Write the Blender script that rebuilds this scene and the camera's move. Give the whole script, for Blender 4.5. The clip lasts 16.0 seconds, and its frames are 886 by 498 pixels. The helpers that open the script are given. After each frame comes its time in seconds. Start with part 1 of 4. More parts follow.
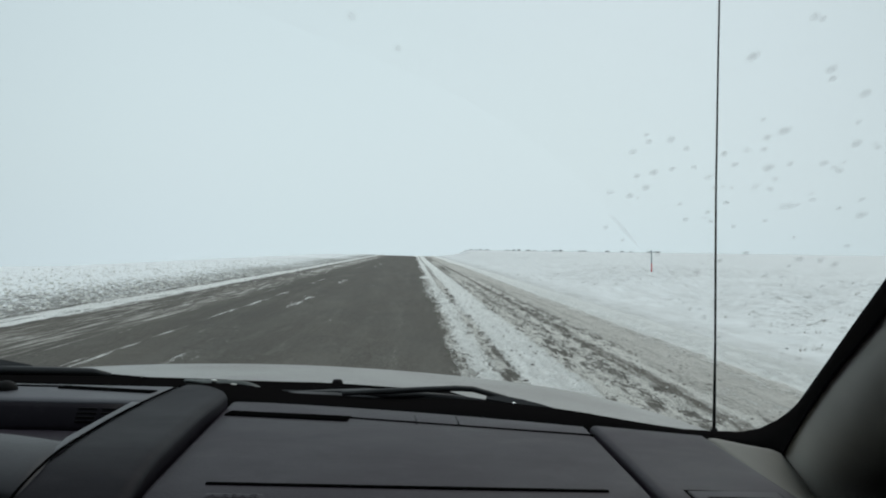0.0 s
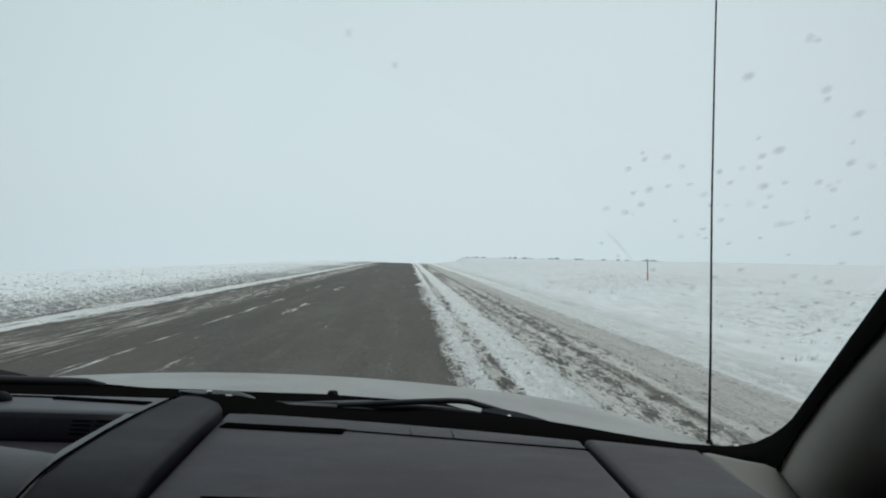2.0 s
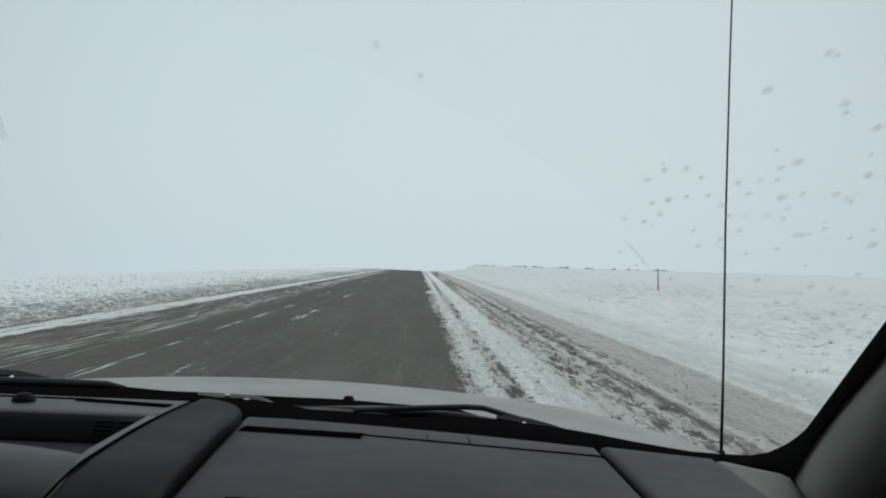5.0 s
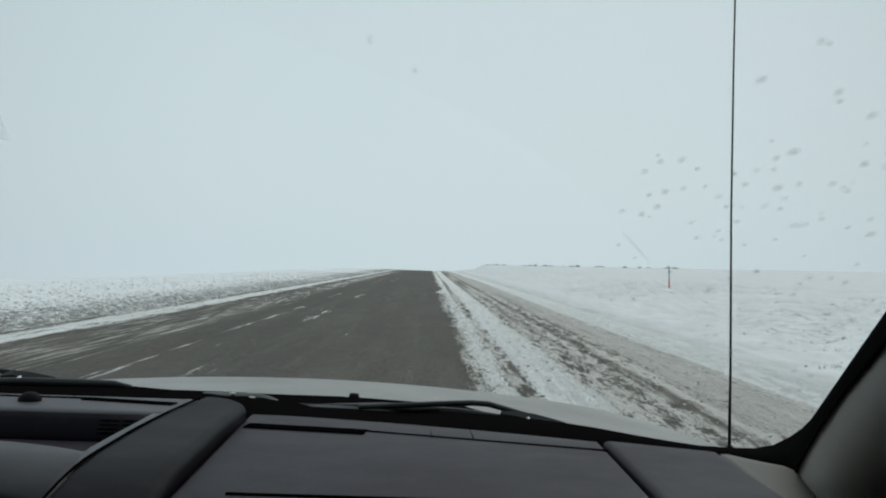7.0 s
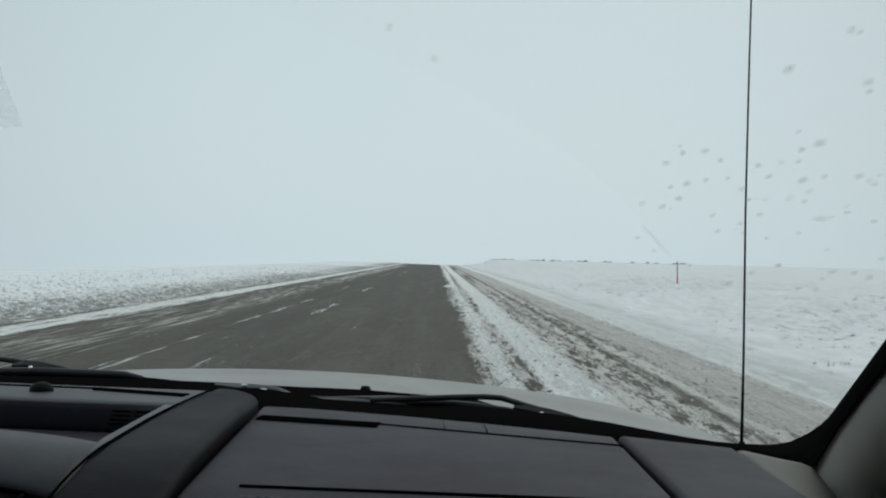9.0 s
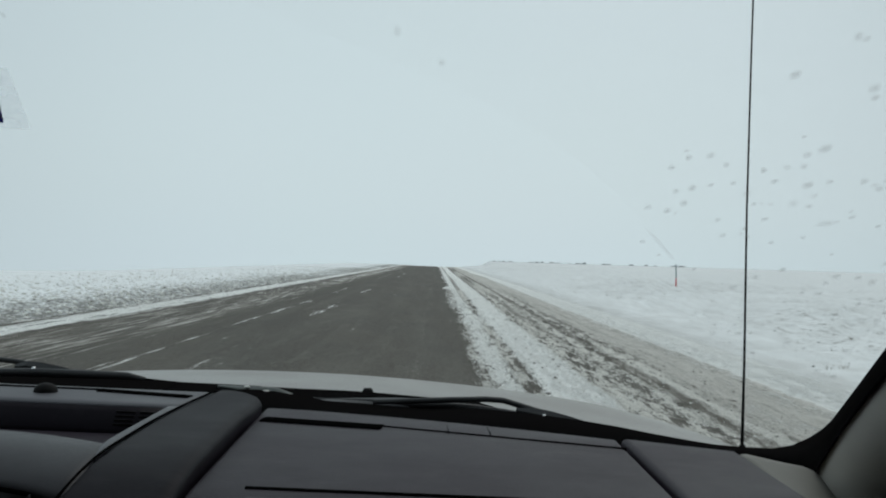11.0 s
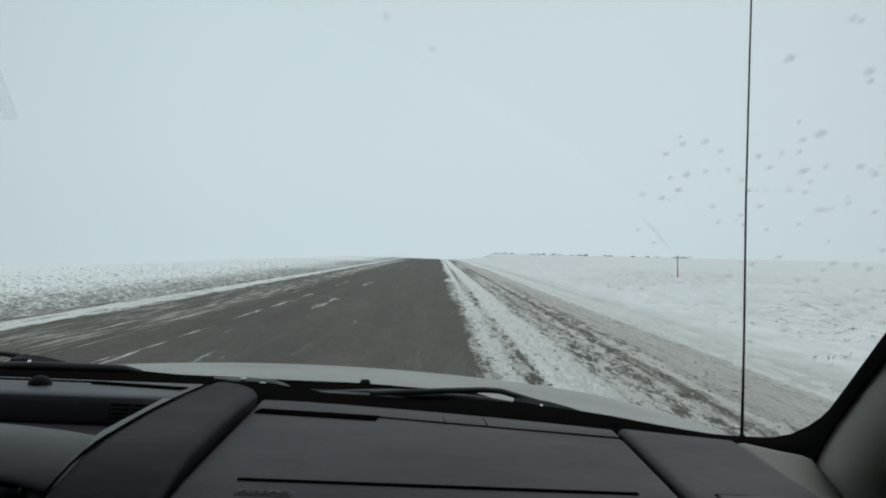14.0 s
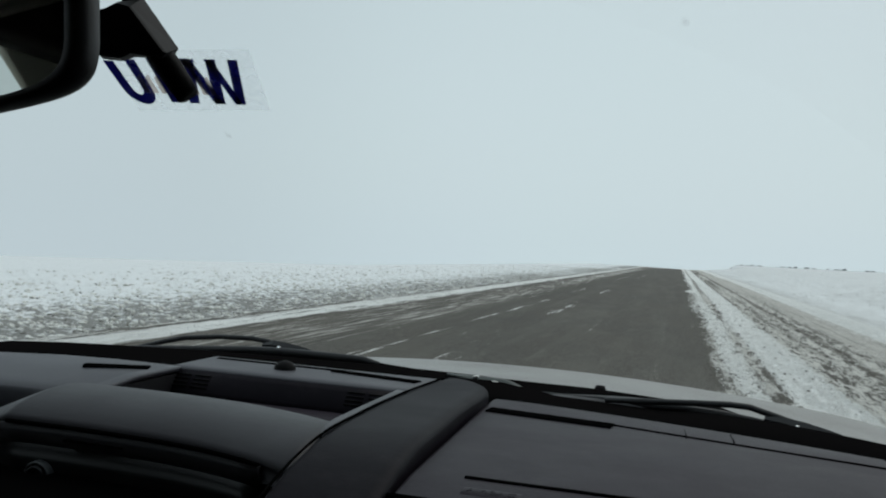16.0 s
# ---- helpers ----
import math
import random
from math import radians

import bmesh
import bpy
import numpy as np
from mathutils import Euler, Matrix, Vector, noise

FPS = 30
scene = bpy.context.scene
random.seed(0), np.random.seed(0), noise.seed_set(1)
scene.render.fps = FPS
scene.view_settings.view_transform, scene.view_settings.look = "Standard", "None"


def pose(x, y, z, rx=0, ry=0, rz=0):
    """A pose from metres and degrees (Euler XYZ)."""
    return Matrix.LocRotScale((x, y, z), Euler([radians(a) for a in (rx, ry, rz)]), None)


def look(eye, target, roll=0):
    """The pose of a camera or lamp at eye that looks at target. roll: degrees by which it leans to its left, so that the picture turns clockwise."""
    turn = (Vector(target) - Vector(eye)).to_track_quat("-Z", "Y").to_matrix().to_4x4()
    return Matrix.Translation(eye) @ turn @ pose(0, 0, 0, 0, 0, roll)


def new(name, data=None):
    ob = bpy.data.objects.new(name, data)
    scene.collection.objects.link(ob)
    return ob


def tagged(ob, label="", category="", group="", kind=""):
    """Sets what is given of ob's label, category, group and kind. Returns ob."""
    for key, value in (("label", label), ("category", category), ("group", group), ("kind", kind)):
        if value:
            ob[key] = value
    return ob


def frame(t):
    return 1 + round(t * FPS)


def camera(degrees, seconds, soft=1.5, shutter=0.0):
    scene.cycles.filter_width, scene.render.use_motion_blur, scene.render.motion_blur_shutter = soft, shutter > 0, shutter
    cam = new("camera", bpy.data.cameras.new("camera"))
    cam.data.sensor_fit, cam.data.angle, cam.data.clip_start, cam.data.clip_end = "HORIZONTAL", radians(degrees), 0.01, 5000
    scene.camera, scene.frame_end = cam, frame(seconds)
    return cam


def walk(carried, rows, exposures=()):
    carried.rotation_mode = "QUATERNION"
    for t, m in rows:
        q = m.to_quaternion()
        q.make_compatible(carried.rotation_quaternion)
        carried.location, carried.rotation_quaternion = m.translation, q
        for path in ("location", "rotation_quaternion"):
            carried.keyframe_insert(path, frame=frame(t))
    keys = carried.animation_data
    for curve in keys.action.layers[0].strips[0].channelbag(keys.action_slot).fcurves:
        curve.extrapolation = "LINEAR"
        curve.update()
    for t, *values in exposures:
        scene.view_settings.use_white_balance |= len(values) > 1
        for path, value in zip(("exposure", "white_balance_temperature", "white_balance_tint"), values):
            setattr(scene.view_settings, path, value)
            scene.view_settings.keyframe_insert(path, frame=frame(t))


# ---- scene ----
# The car stands on the road at the origin: x to the right, y ahead, z up.
cam = camera(52.51, 16.0, soft=2.0)
# seconds, place, yaw to the left, pitch up, roll
PATH = [
    (0.0, 0.3845, 0.0011, 1.3483, -1.914, 0.047, 1.637),
    (0.5, 0.3848, -0.0015, 1.3493, -2.025, 0.215, 1.517),
    (1.0, 0.3878, 0.0058, 1.3465, -2.045, -0.655, 1.445),
    (1.5, 0.3854, 0.0001, 1.3522, -2.029, -0.089, 1.723),
    (2.0, 0.3845, -0.0001, 1.3537, -2.132, 0.522, 1.981),
    (2.5, 0.3850, -0.0090, 1.3600, -2.151, 1.219, 2.220),
    (3.0, 0.3844, -0.0144, 1.3577, -2.211, 1.646, 2.321),
    (3.5, 0.3764, -0.0106, 1.3561, -2.076, 1.614, 2.170),
    (4.0, 0.3758, -0.0091, 1.3539, -1.779, 1.034, 2.787),
    (6.5, 0.3824, -0.0129, 1.3521, -0.872, 0.967, 1.963),
    (7.0, 0.3850, -0.0124, 1.3496, -0.820, 0.958, 1.922),
    (7.5, 0.3816, -0.0058, 1.3498, -0.708, 0.799, 1.647),
    (8.0, 0.3835, -0.0061, 1.3505, -0.529, 0.965, 1.482),
    (8.5, 0.3743, -0.0087, 1.3509, -0.364, 0.812, 2.590),
    (9.0, 0.3787, -0.0043, 1.3476, -0.337, 0.564, 2.326),
    (11.5, 0.3732, -0.0068, 1.3484, -0.419, 0.696, 2.575),
    (12.0, 0.3752, -0.0051, 1.3483, -0.539, 0.596, 2.387),
    (12.5, 0.3752, -0.0013, 1.3432, -0.561, 0.195, 2.259),
    (13.0, 0.3788, -0.0013, 1.3429, -0.596, 0.283, 2.320),
    (13.5, 0.3818, -0.0013, 1.3459, -0.704, 0.333, 2.553),
    (14.0, 0.3799, -0.0011, 1.3462, -0.330, 0.198, 2.220),
    (14.5, 0.3737, 0.0127, 1.3437, 3.775, -0.097, 3.104),
    (15.0, 0.3759, 0.0254, 1.3441, 9.442, -0.417, 3.206),
    (15.5, 0.3747, 0.0335, 1.3380, 12.474, -0.707, 3.494),
    (16.0, 0.3767, 0.0331, 1.3372, 14.726, -0.166, 3.741),
]
walk(cam, [(t, Matrix.Translation((x, y, z)) @ pose(0, 0, 0, 90 + pitch, 0, yaw) @ pose(0, 0, 0, 0, 0, roll))
           for t, x, y, z, yaw, pitch, roll in PATH],
     exposures=[(0.0, 0.12), (1.6, 0.10), (2.6, 0.02), (6.5, 0.0), (16.0, 0.0)])

# ---- daylight: a closed white overcast ----
SKY_TOP, SKY_LOW, SKY_GAIN = (0.560, 0.662, 0.715), (0.615, 0.722, 0.770), 1.0
world = bpy.data.worlds.new("overcast")
scene.world = world
world.use_nodes = True
nt = world.node_tree
nt.nodes.clear()
sky = nt.nodes.new("ShaderNodeTexSky")
sky.sky_type = "NISHITA"
sky.sun_disc = False
sky.sun_elevation, sky.sun_rotation = radians(48), radians(20)
sky.dust_density, sky.air_density = 6.0, 1.5
dim = nt.nodes.new("ShaderNodeVectorMath")
dim.operation = "SCALE"
dim.inputs["Scale"].default_value = 0.08
coord = nt.nodes.new("ShaderNodeTexCoord")
sep = nt.nodes.new("ShaderNodeSeparateXYZ")
ramp = nt.nodes.new("ShaderNodeValToRGB")
ramp.color_ramp.elements[0].position, ramp.color_ramp.elements[0].color = 0.0, (*SKY_LOW, 1)
ramp.color_ramp.elements[1].position, ramp.color_ramp.elements[1].color = 0.45, (*SKY_TOP, 1)
cloud = nt.nodes.new("ShaderNodeTexNoise")
cloud.inputs["Scale"].default_value, cloud.inputs["Detail"].default_value = 1.6, 2.0
tint = nt.nodes.new("ShaderNodeMix")
tint.data_type, tint.blend_type = "RGBA", "MULTIPLY"
tint.inputs["Factor"].default_value = 0.05
mix = nt.nodes.new("ShaderNodeMix")
mix.data_type = "RGBA"
mix.inputs["Factor"].default_value = 0.94
back = nt.nodes.new("ShaderNodeBackground")
back.inputs["Strength"].default_value = SKY_GAIN
wout = nt.nodes.new("ShaderNodeOutputWorld")
nt.links.new(coord.outputs["Generated"], sep.inputs[0])
nt.links.new(sep.outputs["Z"], ramp.inputs[0])
nt.links.new(coord.outputs["Generated"], cloud.inputs["Vector"])
nt.links.new(ramp.outputs[0], tint.inputs["A"])
nt.links.new(cloud.outputs["Color"], tint.inputs["B"])
nt.links.new(sky.outputs[0], dim.inputs[0])
nt.links.new(dim.outputs[0], mix.inputs["A"])
nt.links.new(tint.outputs["Result"], mix.inputs["B"])
# lens falloff put into the sky: paler ahead, dimmer to the sides
aim = nt.nodes.new("ShaderNodeVectorMath")
aim.operation = "DOT_PRODUCT"
aim.inputs[1].default_value = (0.02, 0.99, 0.14)
glow = nt.nodes.new("ShaderNodeMapRange")
glow.interpolation_type = "SMOOTHSTEP"
glow.inputs["From Min"].default_value, glow.inputs["From Max"].default_value = 0.84, 0.995
glow.inputs["To Min"].default_value, glow.inputs["To Max"].default_value = 0.93, 1.045
sky_falloff = nt.nodes.new("ShaderNodeVectorMath")
sky_falloff.operation = "SCALE"
nt.links.new(coord.outputs["Generated"], aim.inputs[0])
nt.links.new(aim.outputs["Value"], glow.inputs["Value"])
nt.links.new(mix.outputs["Result"], sky_falloff.inputs[0])
nt.links.new(glow.outputs["Result"], sky_falloff.inputs["Scale"])
nt.links.new(sky_falloff.outputs[0], back.inputs["Color"])
nt.links.new(back.outputs[0], wout.inputs["Surface"])

sun = bpy.data.lights.new("sun", "SUN")
sun.energy, sun.angle, sun.color = 0.52, radians(40), (1.0, 0.97, 0.93)
sun_ob = new("sun", sun)
sun_ob.matrix_world = look((20, 40, 50), (0, 0, 0))


# ---- materials ----
def material(name):
    m = bpy.data.materials.new(name)
    m.use_nodes = True
    tree = m.node_tree
    return m, tree, tree.nodes["Principled BSDF"]


def node(tree, kind, **values):
    n = tree.nodes.new(kind)
    for key, value in values.items():
        n.inputs[key.replace("_", " ")].default_value = value
    return n


def mapped(tree, scale, source="Object"):
    tc = tree.nodes.new("ShaderNodeTexCoord")
    mp = tree.nodes.new("ShaderNodeMapping")
    mp.inputs["Scale"].default_value = scale
    tree.links.new(tc.outputs[source], mp.inputs["Vector"])
    return mp.outputs["Vector"]


def noise_tex(tree, scale, detail=4.0, stretch=(1, 1, 1), rough=0.55):
    n = node(tree, "ShaderNodeTexNoise", Scale=scale, Detail=detail, Roughness=rough)
    tree.links.new(mapped(tree, stretch), n.inputs["Vector"])
    return n.outputs["Fac"]


def remap(tree, value, a, b, c, d):
    n = tree.nodes.new("ShaderNodeMapRange")
    n.inputs["From Min"].default_value, n.inputs["From Max"].default_value = a, b
    n.inputs["To Min"].default_value, n.inputs["To Max"].default_value = c, d
    tree.links.new(value, n.inputs["Value"])
    return n.outputs["Result"]


def blend(tree, fac, a, b, mode="MIX"):
    n = tree.nodes.new("ShaderNodeMix")
    n.data_type, n.blend_type = "RGBA", mode
    for value, slot in ((fac, "Factor"), (a, "A"), (b, "B")):
        if isinstance(value, (int, float)):
            n.inputs[slot].default_value = value
        elif isinstance(value, tuple):
            n.inputs[slot].default_value = (*value, 1)
        else:
            tree.links.new(value, n.inputs[slot])
    return n.outputs["Result"]


def sums(tree, op, a, b):
    n = tree.nodes.new("ShaderNodeMath")
    n.operation = op
    for value, slot in ((a, 0), (b, 1)):
        if isinstance(value, (int, float)):
            n.inputs[slot].default_value = value
        else:
            tree.links.new(value, n.inputs[slot])
    return n.outputs[0]


def attribute(tree, name):
    n = tree.nodes.new("ShaderNodeAttribute")
    n.attribute_name = name
    return n.outputs["Fac"]


def bump(tree, bsdf, height, strength, distance):
    n = node(tree, "ShaderNodeBump", Strength=strength, Distance=distance)
    tree.links.new(height, n.inputs["Height"])
    tree.links.new(n.outputs[0], bsdf.inputs["Normal"])


def plastic(name, colour, rough, grain=900.0, depth=0.0004, spread=0.25, gloss=0.3, dust=0.0):
    m, tree, bsdf = material(name)
    big = noise_tex(tree, 7.0, 3.0)
    fine = noise_tex(tree, grain, 2.0)
    dark, light = tuple(c * (1 - spread) for c in colour), tuple(c * (1 + spread) for c in colour)
    tree.links.new(blend(tree, big, dark, light), bsdf.inputs["Base Color"])
    tree.links.new(remap(tree, big, 0.3, 0.7, rough - 0.06, rough + 0.06), bsdf.inputs["Roughness"])
    bsdf.inputs["Specular IOR Level"].default_value = gloss
    # faint dust wiped about in smears
    if dust:
        smear = noise_tex(tree, 5.0, 6.0, (1.0, 2.2, 1.0), 0.65)
        dusty = blend(tree, remap(tree, smear, 0.46, 0.72, 0.0, dust), blend(tree, big, dark, light), (0.11, 0.10, 0.105))
        mottled = remap(tree, noise_tex(tree, 38.0, 6.0, (1.0, 1.3, 1.0), 0.7), 0.50, 0.72, 0.0, dust * 0.9)
        dusty = blend(tree, mottled, dusty, (0.12, 0.11, 0.115))
        tree.links.new(dusty, bsdf.inputs["Base Color"])
        bsdf.inputs["Specular Tint"].default_value = (1.0, 0.98, 1.0, 1)
    bump(tree, bsdf, fine, 0.5, depth)
    return m


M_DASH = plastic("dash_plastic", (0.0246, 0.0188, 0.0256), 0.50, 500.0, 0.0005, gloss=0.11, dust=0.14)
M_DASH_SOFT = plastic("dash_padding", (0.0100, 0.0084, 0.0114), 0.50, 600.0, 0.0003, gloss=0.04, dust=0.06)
# paler, glossier copy of the dash plastic: brighter light painted onto upper faces
M_DASH_LIT = plastic("lit_dash_plastic", (0.050, 0.0495, 0.058), 0.50, 500.0, 0.0005, gloss=0.42, dust=0.14)
M_BROW = plastic("hard_dash_plastic", (0.0225, 0.0205, 0.0240), 0.44, gloss=0.18, dust=0.06)
M_BLACK = plastic("black_rubber", (0.006, 0.0055, 0.0055), 0.6, 400.0, gloss=0.08)
M_SEAL = plastic("matt_black_border", (0.006, 0.0055, 0.0055), 0.9, 400.0, gloss=0.0)
M_SLOT = plastic("slot_black", (0.003, 0.003, 0.003), 0.9, 400.0, gloss=0.0)
M_RING = plastic("satin_ring", (0.10, 0.105, 0.11), 0.3, 900.0, 0.0001, gloss=0.5)
# dash plastic darkened by the shade inside the pod's recess
M_RECESS_SHADE = plastic("shaded_recess_plastic", (0.012, 0.011, 0.0125), 0.6, 500.0, gloss=0.1)
M_BAND = plastic("dark_band_plastic", (0.038, 0.036, 0.039), 0.4, 900.0, 0.0002, gloss=0.2)
M_GLOSS = plastic("black_gloss_plastic", (0.012, 0.012, 0.013), 0.32, 1500.0, 0.0001, gloss=0.25)
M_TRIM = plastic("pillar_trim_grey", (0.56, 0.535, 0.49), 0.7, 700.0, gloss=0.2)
# darker copy of the pillar trim, its shade put into the colour
M_TRIM_SHADED = plastic("shaded_trim_grey", (0.19, 0.182, 0.163), 0.7, 700.0, gloss=0.2)
M_WIPER = plastic("weathered_wiper_black", (0.020, 0.0195, 0.0205), 0.42, 300.0, 0.0003, gloss=0.3)
M_CASE = plastic("matt_black_casing", (0.008, 0.008, 0.0085), 0.6, 800.0, 0.0002, gloss=0.12)
M_COWL_DARK = plastic("dark_scuttle_plastic", (0.045, 0.045, 0.047), 0.5, 200.0, gloss=0.25)
M_COWL = plastic("grey_green_plate", (0.085, 0.095, 0.09), 0.5, 200.0, gloss=0.3)
M_ROOF = plastic("roof_cloth", (0.46, 0.45, 0.42), 0.95, 300.0, 0.001, gloss=0.05)
M_LINING = plastic("grey_lining", (0.045, 0.045, 0.045), 0.9, 300.0, 0.001)
M_POST = plastic("olive_grey_backdrop", (0.52, 0.51, 0.43), 0.9, 300.0, 0.001)
M_TYRE = plastic("tyre_rubber", (0.02, 0.02, 0.02), 0.8, 120.0, 0.002)

M_PAINT, tree, bsdf = material("silver_paint")
dirt = noise_tex(tree, 3.5, 5.0, (1.0, 0.5, 1.0))
tree.links.new(blend(tree, remap(tree, dirt, 0.35, 0.75, 0.0, 0.55), (0.265, 0.255, 0.24), (0.19, 0.18, 0.168)), bsdf.inputs["Base Color"])
tree.links.new(remap(tree, dirt, 0.3, 0.7, 0.40, 0.60), bsdf.inputs["Roughness"])
bsdf.inputs["Metallic"].default_value = 0.25
bump(tree, bsdf, noise_tex(tree, 260.0, 2.0), 0.15, 0.0006)

M_CHROME, tree, bsdf = material("chrome")
bsdf.inputs["Base Color"].default_value, bsdf.inputs["Metallic"].default_value = (0.7, 0.7, 0.7, 1), 1.0
tree.links.new(remap(tree, noise_tex(tree, 40.0), 0.3, 0.7, 0.12, 0.25), bsdf.inputs["Roughness"])

M_MIRROR, tree, bsdf = material("mirror_silver")
bsdf.inputs["Base Color"].default_value, bsdf.inputs["Metallic"].default_value = (0.78, 0.80, 0.78, 1), 1.0
bsdf.inputs["Roughness"].default_value = 0.02

# clear laminated pane: mostly see-through, with a weak gloss
M_GLASS = bpy.data.materials.new("clear_glass")
M_GLASS.use_nodes = True
tree = M_GLASS.node_tree
tree.nodes.clear()
see = node(tree, "ShaderNodeBsdfTransparent", Color=(0.985, 0.995, 0.99, 1))
shine = node(tree, "ShaderNodeBsdfGlossy", Color=(1, 1, 1, 1), Roughness=0.02)
mixer = node(tree, "ShaderNodeMixShader", Fac=0.008)
outp = tree.nodes.new("ShaderNodeOutputMaterial")
tree.links.new(see.outputs[0], mixer.inputs[1])
tree.links.new(shine.outputs[0], mixer.inputs[2])
tree.links.new(mixer.outputs[0], outp.inputs[0])


# darkened pane for unseen windows, added to cut side and rear light
M_DIM_GLASS = M_GLASS.copy()
M_DIM_GLASS.name = "light_cutting_glass"
for n in M_DIM_GLASS.node_tree.nodes:
    if n.type == "BSDF_TRANSPARENT":
        n.inputs["Color"].default_value = (0.10, 0.105, 0.10, 1)


M_SHADE = M_DIM_GLASS.copy()
M_SHADE.name = "lightly_tinted_glass"
for n in M_SHADE.node_tree.nodes:
    if n.type == "BSDF_TRANSPARENT":
        n.inputs["Color"].default_value = (0.92, 0.93, 0.92, 1)


def film(name, colour, strength, rough=0.7):
    """A thin see-through layer: strength 0 clear, 1 solid; a 'veil' attribute softens it."""
    m = bpy.data.materials.new(name)
    m.use_nodes = True
    tree = m.node_tree
    tree.nodes.clear()
    clear = node(tree, "ShaderNodeBsdfTransparent")
    front = node(tree, "ShaderNodeBsdfPrincipled", Base_Color=(*colour, 1), Roughness=rough)
    lit = node(tree, "ShaderNodeBsdfTranslucent", Color=(*colour, 1))
    body = node(tree, "ShaderNodeMixShader", Fac=0.75)
    tree.links.new(front.outputs[0], body.inputs[1])
    tree.links.new(lit.outputs[0], body.inputs[2])
    fac = sums(tree, "MULTIPLY", attribute(tree, "veil"), strength)
    fac = sums(tree, "MULTIPLY", fac, remap(tree, noise_tex(tree, 60.0, 3.0), 0.2, 0.8, 0.7, 1.2))
    mixed = tree.nodes.new("ShaderNodeMixShader")
    end = tree.nodes.new("ShaderNodeOutputMaterial")
    tree.links.new(fac, mixed.inputs[0])
    tree.links.new(clear.outputs[0], mixed.inputs[1])
    tree.links.new(body.outputs[0], mixed.inputs[2])
    tree.links.new(mixed.outputs[0], end.inputs[0])
    return m


M_SPOT = film("dried_mud_spot", (0.30, 0.28, 0.26), 0.38)
M_HAZE = film("road_film", (0.55, 0.56, 0.56), 0.032)
M_FILM = film("sticker_film", (0.85, 0.90, 0.92), 0.30, 0.4)
M_FILM_GREY = film("sticker_worn_print", (0.62, 0.59, 0.57), 0.95, 0.5)
M_NAVY = film("navy_print", (0.055, 0.058, 0.26), 1.12, 0.5)


def snow_colour(tree, top=(0.95, 0.955, 0.95), low=(0.90, 0.905, 0.90)):
    big = noise_tex(tree, 0.35, 4.0)
    fine = noise_tex(tree, 9.0, 5.0)
    c = blend(tree, big, low, top)
    return blend(tree, remap(tree, fine, 0.35, 0.7, 0.0, 0.3), c, (0.78, 0.772, 0.75))


M_ROAD, tree, bsdf = material("asphalt_with_snow_and_slush")
grain = noise_tex(tree, 160.0, 3.0)
wear = noise_tex(tree, 1.6, 6.0, (1.0, 0.05, 1.0), 0.65)
patch = noise_tex(tree, 0.6, 5.0, (1.0, 0.35, 1.0), 0.6)
mottle = noise_tex(tree, 14.0, 6.0, (1.0, 0.5, 1.0), 0.7)
asph = blend(tree, grain, (0.046, 0.039, 0.030), (0.093, 0.080, 0.064))
asph = blend(tree, remap(tree, wear, 0.44, 0.60, 0.0, 0.75), asph, (0.108, 0.098, 0.082))
asph = blend(tree, remap(tree, patch, 0.42, 0.70, 0.0, 0.7), asph, (0.042, 0.039, 0.033))
asph = blend(tree, remap(tree, mottle, 0.46, 0.66, 0.0, 0.5), asph, (0.124, 0.112, 0.094))
streak = noise_tex(tree, 13.0, 7.0, (1.0, 0.035, 1.0), 0.66)
crumb = noise_tex(tree, 8.0, 9.0, (1.0, 0.16, 1.0), 0.76)
speck = noise_tex(tree, 24.0, 7.0, (1.0, 0.28, 1.0), 0.75)
rut = sums(tree, "SUBTRACT", noise_tex(tree, 9.0, 6.0, (1.0, 0.03, 1.0), 0.6), 0.5)
scuff = noise_tex(tree, 26.0, 6.0, (1.0, 0.16, 1.0), 0.7)
asph = blend(tree, remap(tree, scuff, 0.50, 0.70, 0.0, 0.6), asph, (0.150, 0.138, 0.118))
asph = blend(tree, remap(tree, noise_tex(tree, 3.2, 8.0, (1.0, 0.22, 1.0), 0.72), 0.54, 0.74, 0.0, 0.65), asph, (0.165, 0.153, 0.134))
place = tree.nodes.new("ShaderNodeTexCoord")
split = tree.nodes.new("ShaderNodeSeparateXYZ")
tree.links.new(place.outputs["Object"], split.inputs[0])
along = remap(tree, split.outputs["X"], -3.0, 0.0, 0.80, 0.10)


def mixed_grit(k):
    return sums(tree, "SUBTRACT", sums(tree, "ADD", sums(tree, "MULTIPLY", streak, along), sums(tree, "MULTIPLY", k, sums(tree, "SUBTRACT", 1.0, along))), 0.5)


grit = mixed_grit(crumb)
chips = mixed_grit(speck)


def layer(name, gain, low, high, k):
    return remap(tree, sums(tree, "ADD", attribute(tree, name), sums(tree, "MULTIPLY", k, gain)), low, high, 0.0, 1.0)


slush_mask = layer("slush", 2.4, 0.44, 0.64, grit)
flakes = sums(tree, "ADD", sums(tree, "MULTIPLY", grit, 0.55), sums(tree, "MULTIPLY", chips, 0.60))
snow_mask = layer("snow", 2.9, 0.41, 0.63, flakes)
pale_mask = layer("pale", 2.0, 0.40, 0.70, chips)
tone = sums(tree, "ADD", sums(tree, "MULTIPLY", attribute(tree, "tone"), 0.62), sums(tree, "ADD", sums(tree, "MULTIPLY", chips, 1.0), sums(tree, "ADD", sums(tree, "MULTIPLY", grit, 0.7), sums(tree, "MULTIPLY", rut, 1.1))))
